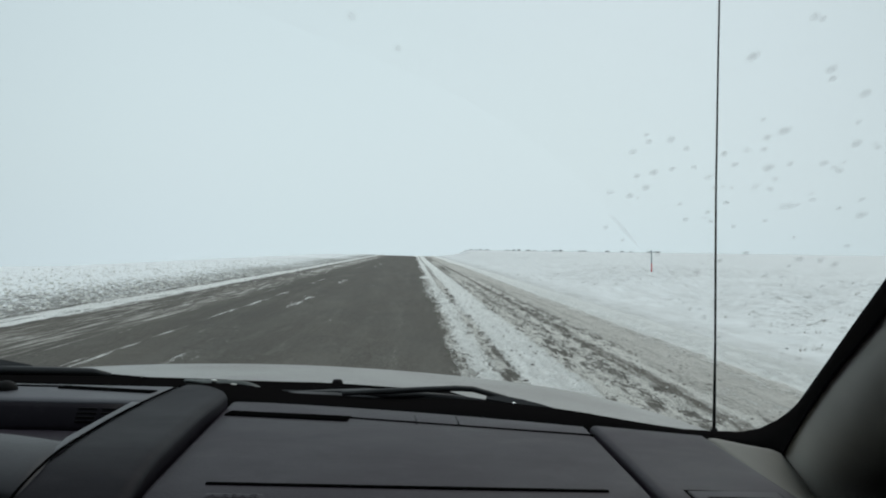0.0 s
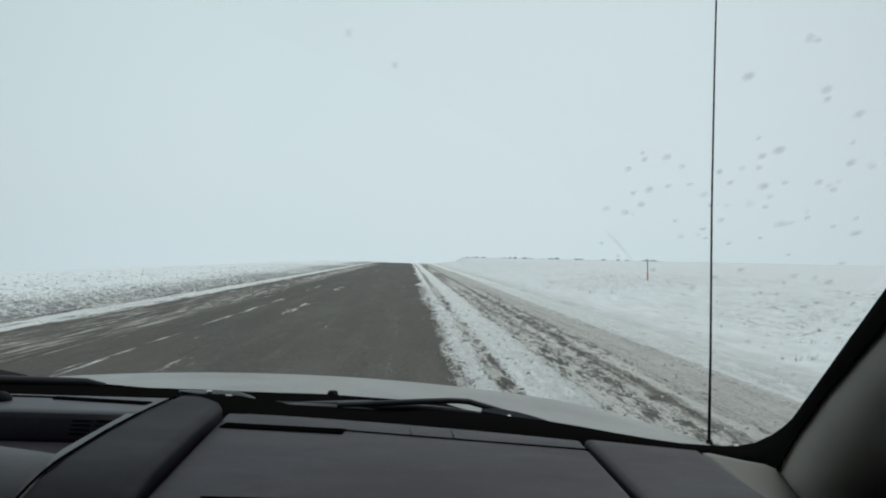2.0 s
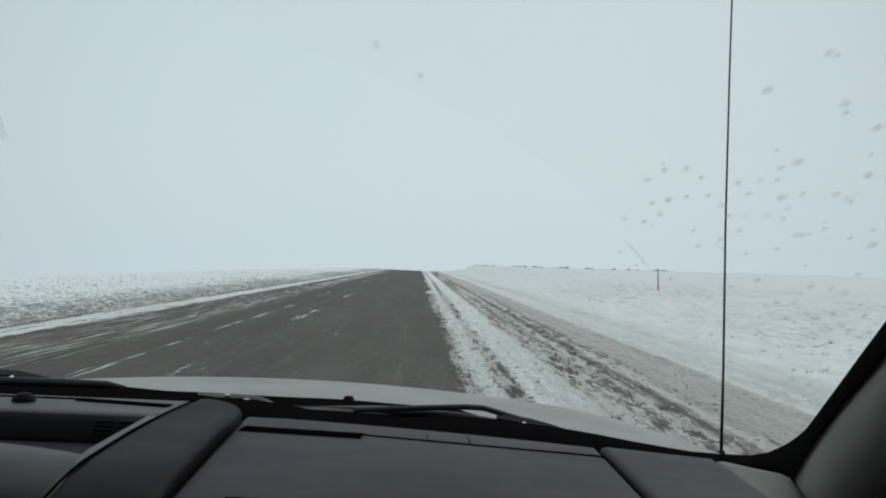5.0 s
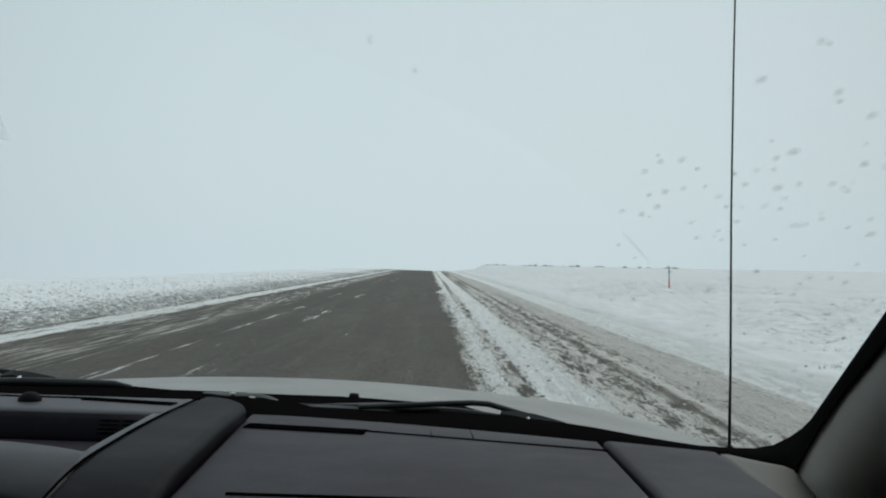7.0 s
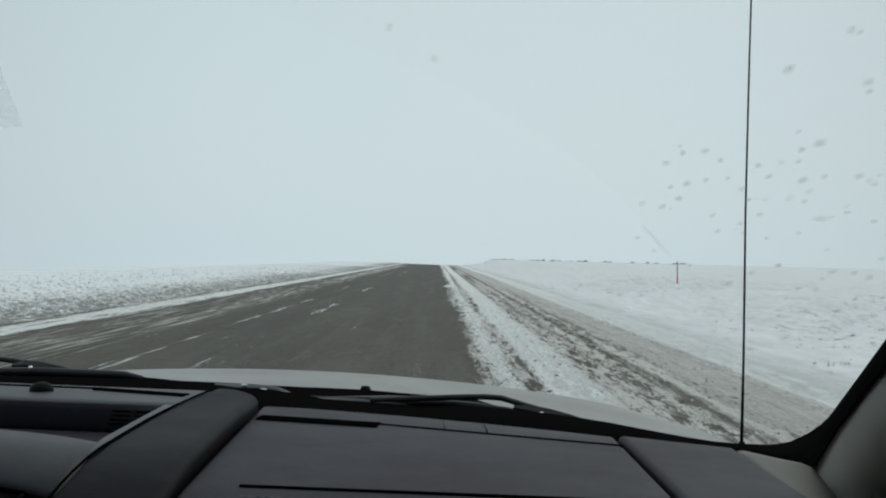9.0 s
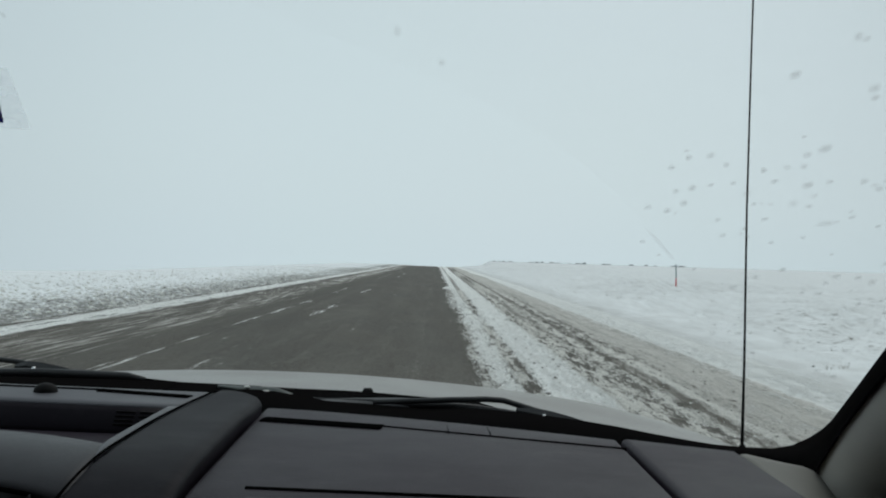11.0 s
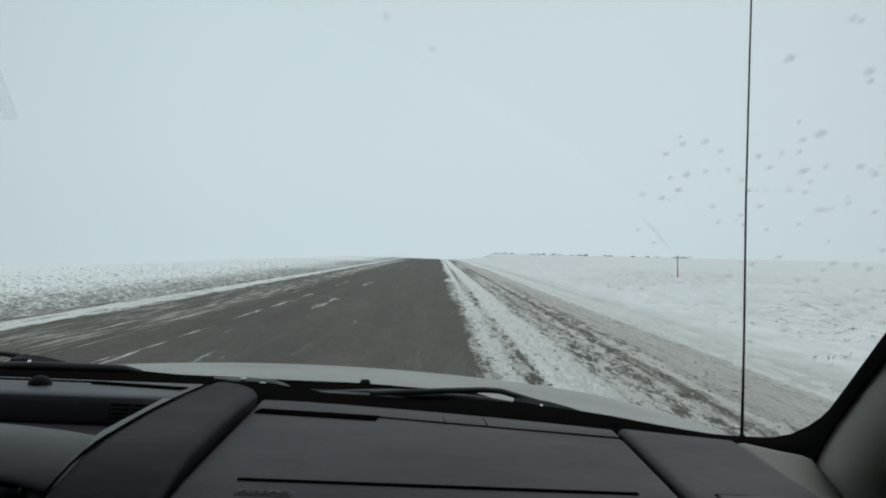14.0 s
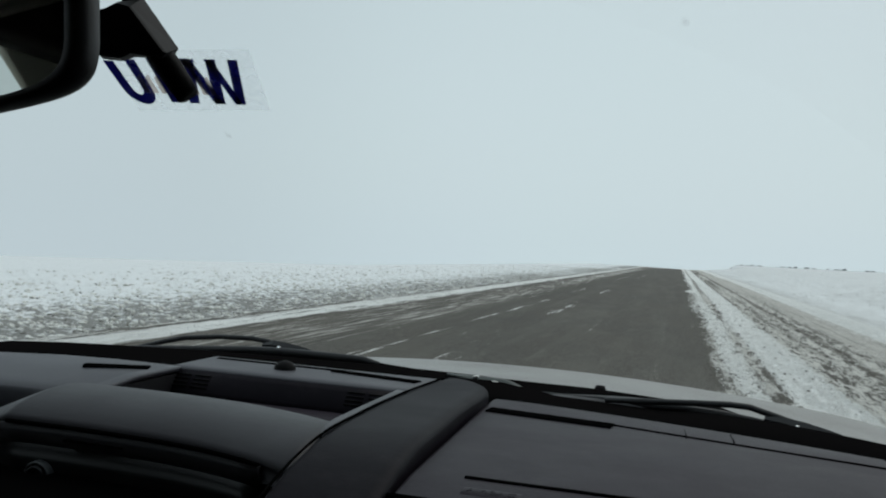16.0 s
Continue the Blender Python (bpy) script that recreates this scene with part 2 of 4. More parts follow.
slush = blend(tree, remap(tree, tone, -0.02, 0.44, 0.0, 1.0), (0.135, 0.120, 0.100), (0.66, 0.63, 0.58))
colour = blend(tree, slush_mask, asph, slush)
colour = blend(tree, pale_mask, colour, blend(tree, streak, (0.36, 0.335, 0.30), (0.68, 0.645, 0.595)))
snow_tint = blend(tree, remap(tree, chips, -0.04, 0.12, 0.0, 0.42), snow_colour(tree, (0.94, 0.93, 0.895), (0.90, 0.885, 0.85)), (0.56, 0.53, 0.48))
colour = blend(tree, snow_mask, colour, snow_tint)
tree.links.new(colour, bsdf.inputs["Base Color"])
tree.links.new(remap(tree, snow_mask, 0.0, 1.0, 0.78, 0.9), bsdf.inputs["Roughness"])
bsdf.inputs["Specular IOR Level"].default_value = 0.25
relief = sums(tree, "ADD", sums(tree, "MULTIPLY", sums(tree, "ADD", snow_mask, slush_mask), sums(tree, "ADD", grit, sums(tree, "MULTIPLY", chips, 0.4))), sums(tree, "MULTIPLY", grain, 0.10))
bump(tree, bsdf, relief, 1.0, 0.05)

M_GROUND, tree, bsdf = material("snow_field")
lump = noise_tex(tree, 4.2, 6.0, (1, 1, 1), 0.66)
crust = noise_tex(tree, 17.0, 6.0, (1, 1, 1), 0.66)
grit = sums(tree, "ADD", sums(tree, "MULTIPLY", lump, 0.55), sums(tree, "MULTIPLY", crust, 0.45))
# soil showing through; its dark dashes also paint the clods' shadow sides
soil_shade_mask = remap(tree, sums(tree, "ADD", attribute(tree, "soil"), sums(tree, "MULTIPLY", grit, 2.2)), 1.46, 1.66, 0.0, 1.0)
soil = blend(tree, crust, (0.105, 0.100, 0.090), (0.34, 0.33, 0.305))
road_dirt = remap(tree, sums(tree, "ADD", attribute(tree, "grime"), sums(tree, "MULTIPLY", noise_tex(tree, 5.0, 5.0, (1.0, 0.12, 1.0)), 0.8)), 0.5, 1.3, 0.0, 0.85)
# soft grey shading of the snow lumps, painted as random patches
lump_shade = remap(tree, noise_tex(tree, 1.1, 6.0, (1, 0.6, 1), 0.68), 0.50, 0.66, 0.0, 0.55)
fresh = blend(tree, lump_shade, snow_colour(tree, (0.94, 0.945, 0.94), (0.885, 0.89, 0.885)), (0.76, 0.76, 0.745))
colour = blend(tree, road_dirt, fresh, (0.42, 0.40, 0.37))
colour = blend(tree, soil_shade_mask, colour, soil)
tree.links.new(colour, bsdf.inputs["Base Color"])
bsdf.inputs["Roughness"].default_value = 0.85
bump(tree, bsdf, grit, 0.6, 0.03)

M_CLOD, tree, bsdf = material("frozen_soil")
tree.links.new(blend(tree, noise_tex(tree, 18.0, 5.0), (0.09, 0.085, 0.075), (0.30, 0.285, 0.26)), bsdf.inputs["Base Color"])
bsdf.inputs["Roughness"].default_value = 0.9
M_CLOD_SNOW, tree, bsdf = material("snow_capped_clod")
tree.links.new(blend(tree, remap(tree, noise_tex(tree, 12.0, 4.0), 0.45, 0.6, 0.0, 1.0), (0.84, 0.82, 0.775), (0.50, 0.475, 0.435)), bsdf.inputs["Base Color"])
bsdf.inputs["Roughness"].default_value = 0.9
M_SLUSH, tree, bsdf = material("frozen_slush")
tree.links.new(blend(tree, noise_tex(tree, 9.0, 5.0), (0.10, 0.088, 0.070), (0.38, 0.35, 0.31)), bsdf.inputs["Base Color"])
bsdf.inputs["Roughness"].default_value = 0.75
M_STRAW, tree, bsdf = material("dry_grass")
tree.links.new(blend(tree, noise_tex(tree, 30.0, 2.0), (0.10, 0.08, 0.05), (0.24, 0.20, 0.14)), bsdf.inputs["Base Color"])
bsdf.inputs["Roughness"].default_value = 0.9
M_FARDARK, tree, bsdf = material("weathered_dark_wood")
tree.links.new(blend(tree, noise_tex(tree, 0.3, 3.0), (0.20, 0.225, 0.235), (0.30, 0.325, 0.335)), bsdf.inputs["Base Color"])
bsdf.inputs["Roughness"].default_value = 0.9
M_RED = plastic("red_paint", (0.62, 0.10, 0.11), 0.5, 60.0)


# ---- building tools ----
def part(name, bm, mat, parent=None, label="", smooth=True):
    me = bpy.data.meshes.new(name)
    bm.normal_update()
    bm.to_mesh(me)
    bm.free()
    for p in me.polygons:
        p.use_smooth = smooth
    me.materials.append(mat)
    ob = new(name, me)
    if parent is not None:
        ob.parent = parent
    if label:
        tagged(ob, label)
    return ob


def lattice(rows, bm=None, close=False):
    """Faces over a table of points."""
    bm = bm or bmesh.new()
    vs = [[bm.verts.new(p) for p in row] for row in rows]
    for a, b in zip(vs, vs[1:]):
        n = len(a)
        for i in range(n if close else n - 1):
            j = (i + 1) % n
            bm.faces.new((a[i], a[j], b[j], b[i]))
    return bm, vs


def solid(rows, drop, bm=None):
    """A slab: the table of points on top, the same points moved by drop below, with walls."""
    bm, top = lattice(rows, bm)
    low = [[bm.verts.new(Vector(p) + Vector(drop)) for p in row] for row in rows]
    for a, b in zip(low, low[1:]):
        for i in range(len(a) - 1):
            bm.faces.new((b[i], b[i + 1], a[i + 1], a[i]))
    for i in range(len(top) - 1):
        bm.faces.new((top[i][0], top[i + 1][0], low[i + 1][0], low[i][0]))
        bm.faces.new((top[i + 1][-1], top[i][-1], low[i][-1], low[i + 1][-1]))
    for i in range(len(top[0]) - 1):
        bm.faces.new((top[0][i + 1], top[0][i], low[0][i], low[0][i + 1]))
        bm.faces.new((top[-1][i], top[-1][i + 1], low[-1][i + 1], low[-1][i]))
    bmesh.ops.recalc_face_normals(bm, faces=bm.faces)
    return bm


def box(a, b, r=0.0, bm=None, turn=None):
    """A box from corner a to corner b with bevelled edges, turned about its middle."""
    own = bmesh.new()
    a, b = Vector(a), Vector(b)
    bmesh.ops.create_cube(own, size=1.0)
    bmesh.ops.scale(own, vec=b - a, verts=own.verts)
    if r:
        bmesh.ops.bevel(own, geom=own.edges[:], offset=r, segments=2, affect="EDGES", profile=0.7)
    if turn is not None:
        bmesh.ops.transform(own, matrix=turn, verts=own.verts)
    bmesh.ops.translate(own, vec=(a + b) / 2, verts=own.verts)
    return join(bm, own)


def join(bm, own):
    if bm is None:
        return own
    me = bpy.data.meshes.new("temp")
    own.to_mesh(me)
    own.free()
    bm.from_mesh(me)
    bpy.data.meshes.remove(me)
    return bm


def tube(path, radius, sides=10, bm=None):
    """A round rod along points; radius is a number or one per point."""
    path = [Vector(p) for p in path]
    rows = []
    side = None
    for i, p in enumerate(path):
        way = (path[min(i + 1, len(path) - 1)] - path[max(i - 1, 0)]).normalized()
        if side is None:
            side = way.orthogonal().normalized()
        side = (side - way * side.dot(way)).normalized()
        up = way.cross(side)
        r = radius[i] if isinstance(radius, (list, tuple)) else radius
        rows.append([p + (side * math.cos(a) + up * math.sin(a)) * r for a in (2 * math.pi * k / sides for k in range(sides))])
    bm, vs = lattice(rows, bm, close=True)
    bm.faces.new(list(reversed(vs[0])))
    bm.faces.new(vs[-1])
    bmesh.ops.recalc_face_normals(bm, faces=bm.faces)
    return bm


def lerp(a, b, t):
    return a + (b - a) * t


def spread(n, length, r):
    """Steps from 0 to 1 that crowd within r of both ends."""
    e = min(r / max(length, 1e-6), 0.3)
    inner = [lerp(e, 1 - e, k / n) for k in range(n + 1)]
    return [0, 0.1 * e, 0.35 * e, 0.65 * e] + inner + [1 - 0.65 * e, 1 - 0.35 * e, 1 - 0.1 * e, 1]


def panel(x0, x1, y0, y1, top, drop=0.05, r=0.006, nx=10, ny=12):
    """A padded panel seen from above. x0, x1: its sides by y; y0, y1: front and rear edge by x; top: height by x, y.
    Its rim is rounded over r."""
    rows = []
    for v in spread(ny, 0.4, r):
        row = []
        for u in spread(nx, abs(x1(0.7) - x0(0.7)), r):
            x = lerp(x0(0.7), x1(0.7), u)
            y = lerp(y0(x), y1(x), v)
            x = lerp(x0(y), x1(y), u)
            wide, deep = abs(x1(y) - x0(y)), abs(y1(x) - y0(x))
            d = min(u * wide, (1 - u) * wide, v * deep, (1 - v) * deep)
            fall = r - math.sqrt(max(r * r - max(r - d, 0) ** 2, 0)) if d < r else 0
            row.append((x, y, top(x, y) - fall))
        rows.append(row)
    return solid(rows, (0, 0, -drop))


def const(v):
    return lambda _: v


# smooth lattice noise for the land
TABLE = np.random.RandomState(7).rand(256, 256)


def vnoise(x, y):
    xi, yi = np.floor(x).astype(int), np.floor(y).astype(int)
    fx, fy = x - xi, y - yi
    fx, fy = fx * fx * (3 - 2 * fx), fy * fy * (3 - 2 * fy)
    a, b = TABLE[xi % 256, yi % 256], TABLE[(xi + 1) % 256, yi % 256]
    c, d = TABLE[xi % 256, (yi + 1) % 256], TABLE[(xi + 1) % 256, (yi + 1) % 256]
    return a + (b - a) * fx + (c - a) * fy + (a - b - c + d) * fx * fy


def fbm(x, y, octaves=4):
    total, amp, norm = 0.0, 1.0, 0.0
    for k in range(octaves):
        total = total + amp * vnoise(x * 2**k + 17.3 * k, y * 2**k + 9.1 * k)
        norm += amp
        amp *= 0.5
    return total / norm


def step(a, b, x):
    t = np.clip((x - a) / (b - a), 0, 1)
    return t * t * (3 - 2 * t)


def sheet(name, xs, ys, height, fields, mat):
    """A terrain mesh over the lines xs and ys, with extra values per point."""
    X, Y = np.meshgrid(xs, ys)
    Z = height(X, Y)
    co = np.stack([X, Y, Z], -1).reshape(-1, 3)
    n, m = len(ys), len(xs)
    idx = np.arange(n * m).reshape(n, m)
    quads = np.stack([idx[:-1, :-1], idx[:-1, 1:], idx[1:, 1:], idx[1:, :-1]], -1).reshape(-1, 4)
    me = bpy.data.meshes.new(name)
    me.vertices.add(len(co))
    me.vertices.foreach_set("co", co.ravel())
    me.loops.add(quads.size)
    me.loops.foreach_set("vertex_index", quads.ravel())
    me.polygons.add(len(quads))
    me.polygons.foreach_set("loop_start", np.arange(0, quads.size, 4))
    me.polygons.foreach_set("use_smooth", np.ones(len(quads), bool))
    me.update(calc_edges=True)
    for key, f in fields.items():
        at = me.attributes.new(key, "FLOAT", "POINT")
        at.data.foreach_set("value", np.clip(f(X, Y), 0, 1).astype(np.float32).ravel())
    me.materials.append(mat)
    return new(name, me)


# ---- the road ----
CREST = 205.0


def hill(y):
    """The road runs level to a crest and then falls away."""
    d = np.maximum(y - CREST + 45, 0)
    return -0.00022 * np.minimum(d, 260) ** 2 - 0.1144 * np.maximum(d - 260, 0) * 0.4


def right_edge(y):
    return 0.74 + 0.55 * (fbm(y * 0.055 + 3.1, y * 0 + 1.5, 2) - 0.5) + 0.30 * (fbm(y * 0.5, y * 0 + 8.5, 3) - 0.5)


def bank_right(y):
    return 4.05 + 0.7 * (fbm(y * 0.03, y * 0 + 4.4, 2) - 0.5)


def lane(x, middle, half):
    return np.exp(-(((x - middle) / half) ** 2))


def road_snow(x, y):
    s = fbm(x * 2.6, y * 0.14 + 5, 4)
    e = right_edge(y)
    right = step(e - 0.05, e + 0.30, x) * (1 - step(1.7, 2.5, x) * 0.60)
    right = right * (0.46 + 0.58 * s) - 0.08 * lane(x, 0.95, 0.35)
    right = right - 0.44 * lane(x, 1.46 + 0.12 * (fbm(y * 0.1, y * 0 + 2, 2) - 0.5), 0.12) - 0.16 * lane(x, 1.02, 0.10)
    right = right + 0.38 * lane(x, 1.92, 0.28) + 0.06 * lane(x, 1.2, 0.2) - 0.24 * (lane(x, 2.30, 0.10) + lane(x, 2.62, 0.10) + lane(x, 3.02, 0.09) + lane(x, 3.38, 0.08)) - 0.10 * lane(x, 2.8, 0.5)
    right = right + 0.62 * step(-0.15, 0.25, x - bank_right(y)) - 0.22 * lane(x, bank_right(y) + 0.05, 0.05) - 0.20 * lane(x, bank_right(y) + 0.30, 0.04)
    left = step(5.36, 5.58, -x) * 0.80 * (1 - 0.5 * step(5.95, 6.15, -x)) + 0.40 * lane(x, -4.95, 0.08) * s + 0.40 * lane(x, -4.62, 0.07) * s + 0.32 * lane(x, -4.25, 0.07) * s + 0.22 * lane(x, -3.95, 0.05) * s
    line = 0.45 * lane(x, -3.24, 0.06) * step(0.42, 0.56, fbm(y * 0.22 + 3, y * 0 + 0.7, 2))
    wisp = 0.44 * lane(x, -2.3, 0.16) * step(0.45, 0.75, fbm(x * 1.3, y * 0.20, 3))  + 0.34 * lane(x, -1.2, 0.35) * step(0.55, 0.8, fbm(x * 2, y * 0.3 + 4, 3))
    return np.maximum(np.maximum(right, left), line + wisp)


def road_slush(x, y):
    e = right_edge(y)
    s = fbm(x * 1.9 + 3, y * 0.11 + 2, 4)
    right = step(e - 0.15, e + 0.3, x) * (0.40 + 0.50 * s)
    left = step(3.6, 4.3, -x + 0.5 * (s - 0.5)) * (0.34 + 0.42 * s)
    return np.maximum(right, left)


def road_pale(x, y):
    s = fbm(x * 1.2 + 7, y * 0.06 + 1, 3)
    right = step(2.9, 3.7, x + 0.6 * (s - 0.5)) * (0.72 + 0.3 * s) - 0.25 * lane(x, 3.75, 0.06) - 0.2 * lane(x, 4.1, 0.05)
    left = 0.30 * lane(x, -5.1, 0.12) + 0.22 * lane(x, -4.75, 0.10) + 0.22 * lane(x, -4.4, 0.10) + 0.25 * lane(x, -4.05, 0.10)
    frost = 0.34 * lane(x, 0.20, 0.17) * step(0.42, 0.7, fbm(x * 3 + 2, y * 0.18 + 9, 3)) + 0.20 * lane(x, -1.25, 0.22) * step(0.45, 0.75, fbm(x * 2 + 5, y * 0.2 + 3, 3))
    return np.maximum(np.maximum(right, frost), left * (0.6 + 0.8 * s))


def road_tone(x, y):
    """Long lighter and darker wheel tracks in the slush."""
    t = fbm(x * 2.8 + 1.7, y * 0.035 + 6, 3) * 0.75 + fbm(x * 7.0, y * 0.09, 2) * 0.35
    return np.clip((t - 0.28) * 1.9, 0, 1) - 0.34 * (lane(x, 2.28, 0.10) + lane(x, 2.62, 0.11) + lane(x, 3.02, 0.09) + lane(x, 3.40, 0.08)) + 0.20 * (lane(x, 2.45, 0.06) + lane(x, 2.82, 0.07) + lane(x, 3.2, 0.06)) - 0.35 * step(3.3, 4.0, -x)


def road_height(x, y):
    e = right_edge(y)
    rough = fbm(x * 5.5, y * 3.4, 4) - 0.45
    z = 0.075 * step(e - 0.1, e + 0.5, x) * (0.30 + rough * (1 - 0.6 * step(3.2, 3.9, x)))
    z = z - 0.025 * lane(x, 1.46, 0.14) - 0.02 * lane(x, 2.55, 0.25) - 0.02 * lane(x, 3.45, 0.3)
    z = z + 0.03 * step(4.1, 5.0, -x) * (0.3 + rough) + 0.045 * step(5.2, 5.6, -x)
    z = z + 0.10 * step(-0.3, 0.6, x - bank_right(y))
    return z + hill(y)


def growing(a, b, first, ratio):
    out = [a]
    while out[-1] < b:
        out.append(out[-1] + max(first, ratio * (out[-1] - 0)))
    out[-1] = b
    return out


road_x = list(np.arange(-6.3, -3.2, 0.06)) + list(np.arange(-3.2, 0.2, 0.15)) + list(np.arange(0.2, 4.9, 0.04))
road_y = list(np.arange(-60, 4.0, 1.5)) + growing(4.0, 330.0, 0.04, 0.0065)
road = sheet("road", np.array(road_x), np.array(road_y), road_height, {"snow": road_snow, "slush": road_slush, "pale": road_pale, "tone": road_tone}, M_ROAD)
tagged(road, "grey asphalt country road with packed snow and brown slush tracks", "road", kind="structure")


# ---- the land: one sheet to the horizon ----
def land_height(x, y):
    out_r, out_l = np.maximum(x - 4.4, 0), np.maximum(-x - 5.9, 0)
    z = np.where((x > -6.0) & (x < 4.6), -0.22, 0.0)
    bumps = fbm(x * 0.9, y * 0.55, 5) - 0.5
    small = fbm(x * 3.1, y * 2.4, 3) - 0.5
    z = z + step(0.0, 1.6, out_r) * (0.16 + 0.16 * bumps) + 0.40 * step(0.8, 6.0, out_r) + 0.09 * small * step(0.4, 1.5, out_r)
    z = z + 0.22 * np.maximum(bumps, -0.1) * step(2.5, 5.0, out_r) + 0.10 * small * step(2.5, 5.0, out_r)
    z = z + 0.55 * (fbm(x * 0.11, y * 0.07, 3) - 0.5) * step(3, 12, out_r)
    z = z + 0.0045 * np.minimum(out_r, 300) * step(10, 200, y) * (1 - step(300, 1300, y)) + 0.0148 * np.minimum(out_r, 700) * step(300, 1300, y)
    z = z + step(0.0, 0.5, out_l) * 0.05 + step(0.2, 0.8, out_l) * (0.10 * bumps + 0.11 * small)
    z = z - 0.008 * np.minimum(out_l, 10) - 0.075 * np.clip(out_l - 10, 0, 50) - 0.043 * np.clip(out_l - 60, 0, 2600)
    keep = step(0.010, 0.06, out_r / np.maximum(y, 60)) * (1 - step(1900, 2600, y))
    return z + hill(y) * (1 - keep)


def land_soil(x, y):
    out_r, out_l = np.maximum(x - 4.4, 0), np.maximum(-x - 5.95, 0)
    field = fbm(x * 0.16, y * 0.10, 3)
    left = step(0.05, 0.35, out_l) * (0.36 + 0.36 * field) * (1 - 0.50 * step(0.5, 5, out_l)) * (1 - step(6, 15, out_l))
    right = (0.06 + 0.24 * step(0.42, 0.66, field)) * step(0.9, 2.6, out_r) * (1 - step(18, 60, out_r))
    return left + right


def land_grime(x, y):
    return 0.50 * (1 - step(4.3, 6.2, x)) * step(3.5, 4.2, x) + 0.3 * (1 - step(5.9, 6.2, -x))


def sided(near, first, ratio, far):
    out, d = [], 0.0
    while d < far:
        out.append(near + d)
        d += max(first, ratio * d)
    out.append(near + far)
    return out


land_x = sorted([-v for v in sided(5.85, 0.07, 0.02, 2600)] + [-5.0, -2.0, 1.0, 3.5] + sided(4.35, 0.08, 0.024, 2600))
land_y = list(-np.array(sided(3.0, 2.0, 0.15, 700)))[::-1] + growing(-1.0, 6.0, 0.4, 0) + growing(6.05, 2900, 0.07, 0.0105)
ground = sheet("ground", np.array(land_x), np.array(land_y), land_height, {"soil": land_soil, "grime": land_grime}, M_GROUND)
tagged(ground, "snow-covered flat farmland with dark soil showing through", "ground", kind="structure")


def land_z(x, y):
    return float(land_height(np.array([float(x)]), np.array([float(y)]))[0])


# ---- the car ----
car = new("car")
tagged(car, "silver off-road car with a dark grey dashboard, standing on the road", "car")
CX = 0.08


def base_y(x):
    """Line where the clear part of the windscreen begins."""
    return 1.045 - 0.48 * (x - CX) ** 2


def glass_y(x, z):
    return base_y(x) - (z - 1.19) / 0.60


def pad_top(x, y):
    return 1.192 - 0.9 * max(0.60 - y, 0) ** 2


dashboard = part("dashboard", box((-0.54, 0.40, 0.72), (0.62, 0.80, 1.150), 0.02), M_SLOT, car, "dark grey grained plastic dashboard")


def pad_left(y):
    return 0.2085 + 0.034 * max(0.86 - y, 0)


part("passenger_pad", panel(pad_left, lambda y: 0.5465, const(0.42), lambda x: 0.902 - 0.17 * max(x - 0.24, 0) - 0.40 * max(x - 0.24, 0) ** 2, pad_top), M_DASH, dashboard)
part("side_pad", panel(lambda y: 0.5515, const(0.646), const(0.40), lambda x: 0.822 - 0.40 * (x - 0.55), pad_top), M_DASH, dashboard)


def strip_left(y):
    return 0.1465 + 0.29 * max(y - 0.72, 0) ** 2 + 0.02 * max(0.72 - y, 0)


def strip_right(y):
    return pad_left(y) - 0.0015 + 0.004 * max(0.0, min(1.0, (y - 0.78) / 0.06))


def strip_rear(x):
    d = max(x - 0.16, 0)
    return 0.921 - 0.20 * d - 15.0 * d * d


def strip_top(x, y):
    over = max(x - (strip_right(y) - 0.009), 0) / 0.009
    return 1.2045 - 0.0040 * over ** 2.2 - 1.25 * max(0.64 - y, 0) ** 2


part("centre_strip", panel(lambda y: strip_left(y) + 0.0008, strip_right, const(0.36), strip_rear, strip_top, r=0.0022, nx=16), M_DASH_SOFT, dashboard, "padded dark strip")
part("driver_pad", panel(const(-0.74), lambda y: -0.0975, const(0.690), lambda x: 0.834 - 0.12 * (x + 0.15) ** 2, lambda x, y: 1.203 - 0.05 * max(-0.2 - x, 0) - 0.9 * max(0.79 - y, 0) ** 2), M_DASH_LIT, dashboard)

hood_z = 1.113
bonnet_rows = []
for k in range(25):
    y = lerp(1.075, 1.84, k / 24)
    row = []
    for j in range(-24, 25):
        x = 0.12 + j * 0.036
        d = abs(x - 0.12)
        z = lerp(1.168, hood_z, (y - 1.075) / 0.72) - 0.085 * d * d - 0.30 * max(d - 0.5, 0) ** 2 - 2.2 * max(y - 1.76, 0) ** 2
        row.append((x, y - 0.20 * d * d * (k / 24), z))
    bonnet_rows.append(row)
part("bonnet", solid(bonnet_rows, (0, 0, -0.02)), M_PAINT, car, "silver painted bonnet with road dirt")


def band_y(x):
    """Upper edge of the black border at the foot of the windscreen."""
    d = abs(x - CX)
    return 1.043 - 0.46 * d * d - 1.8 * max(d - 0.38, 0) ** 2


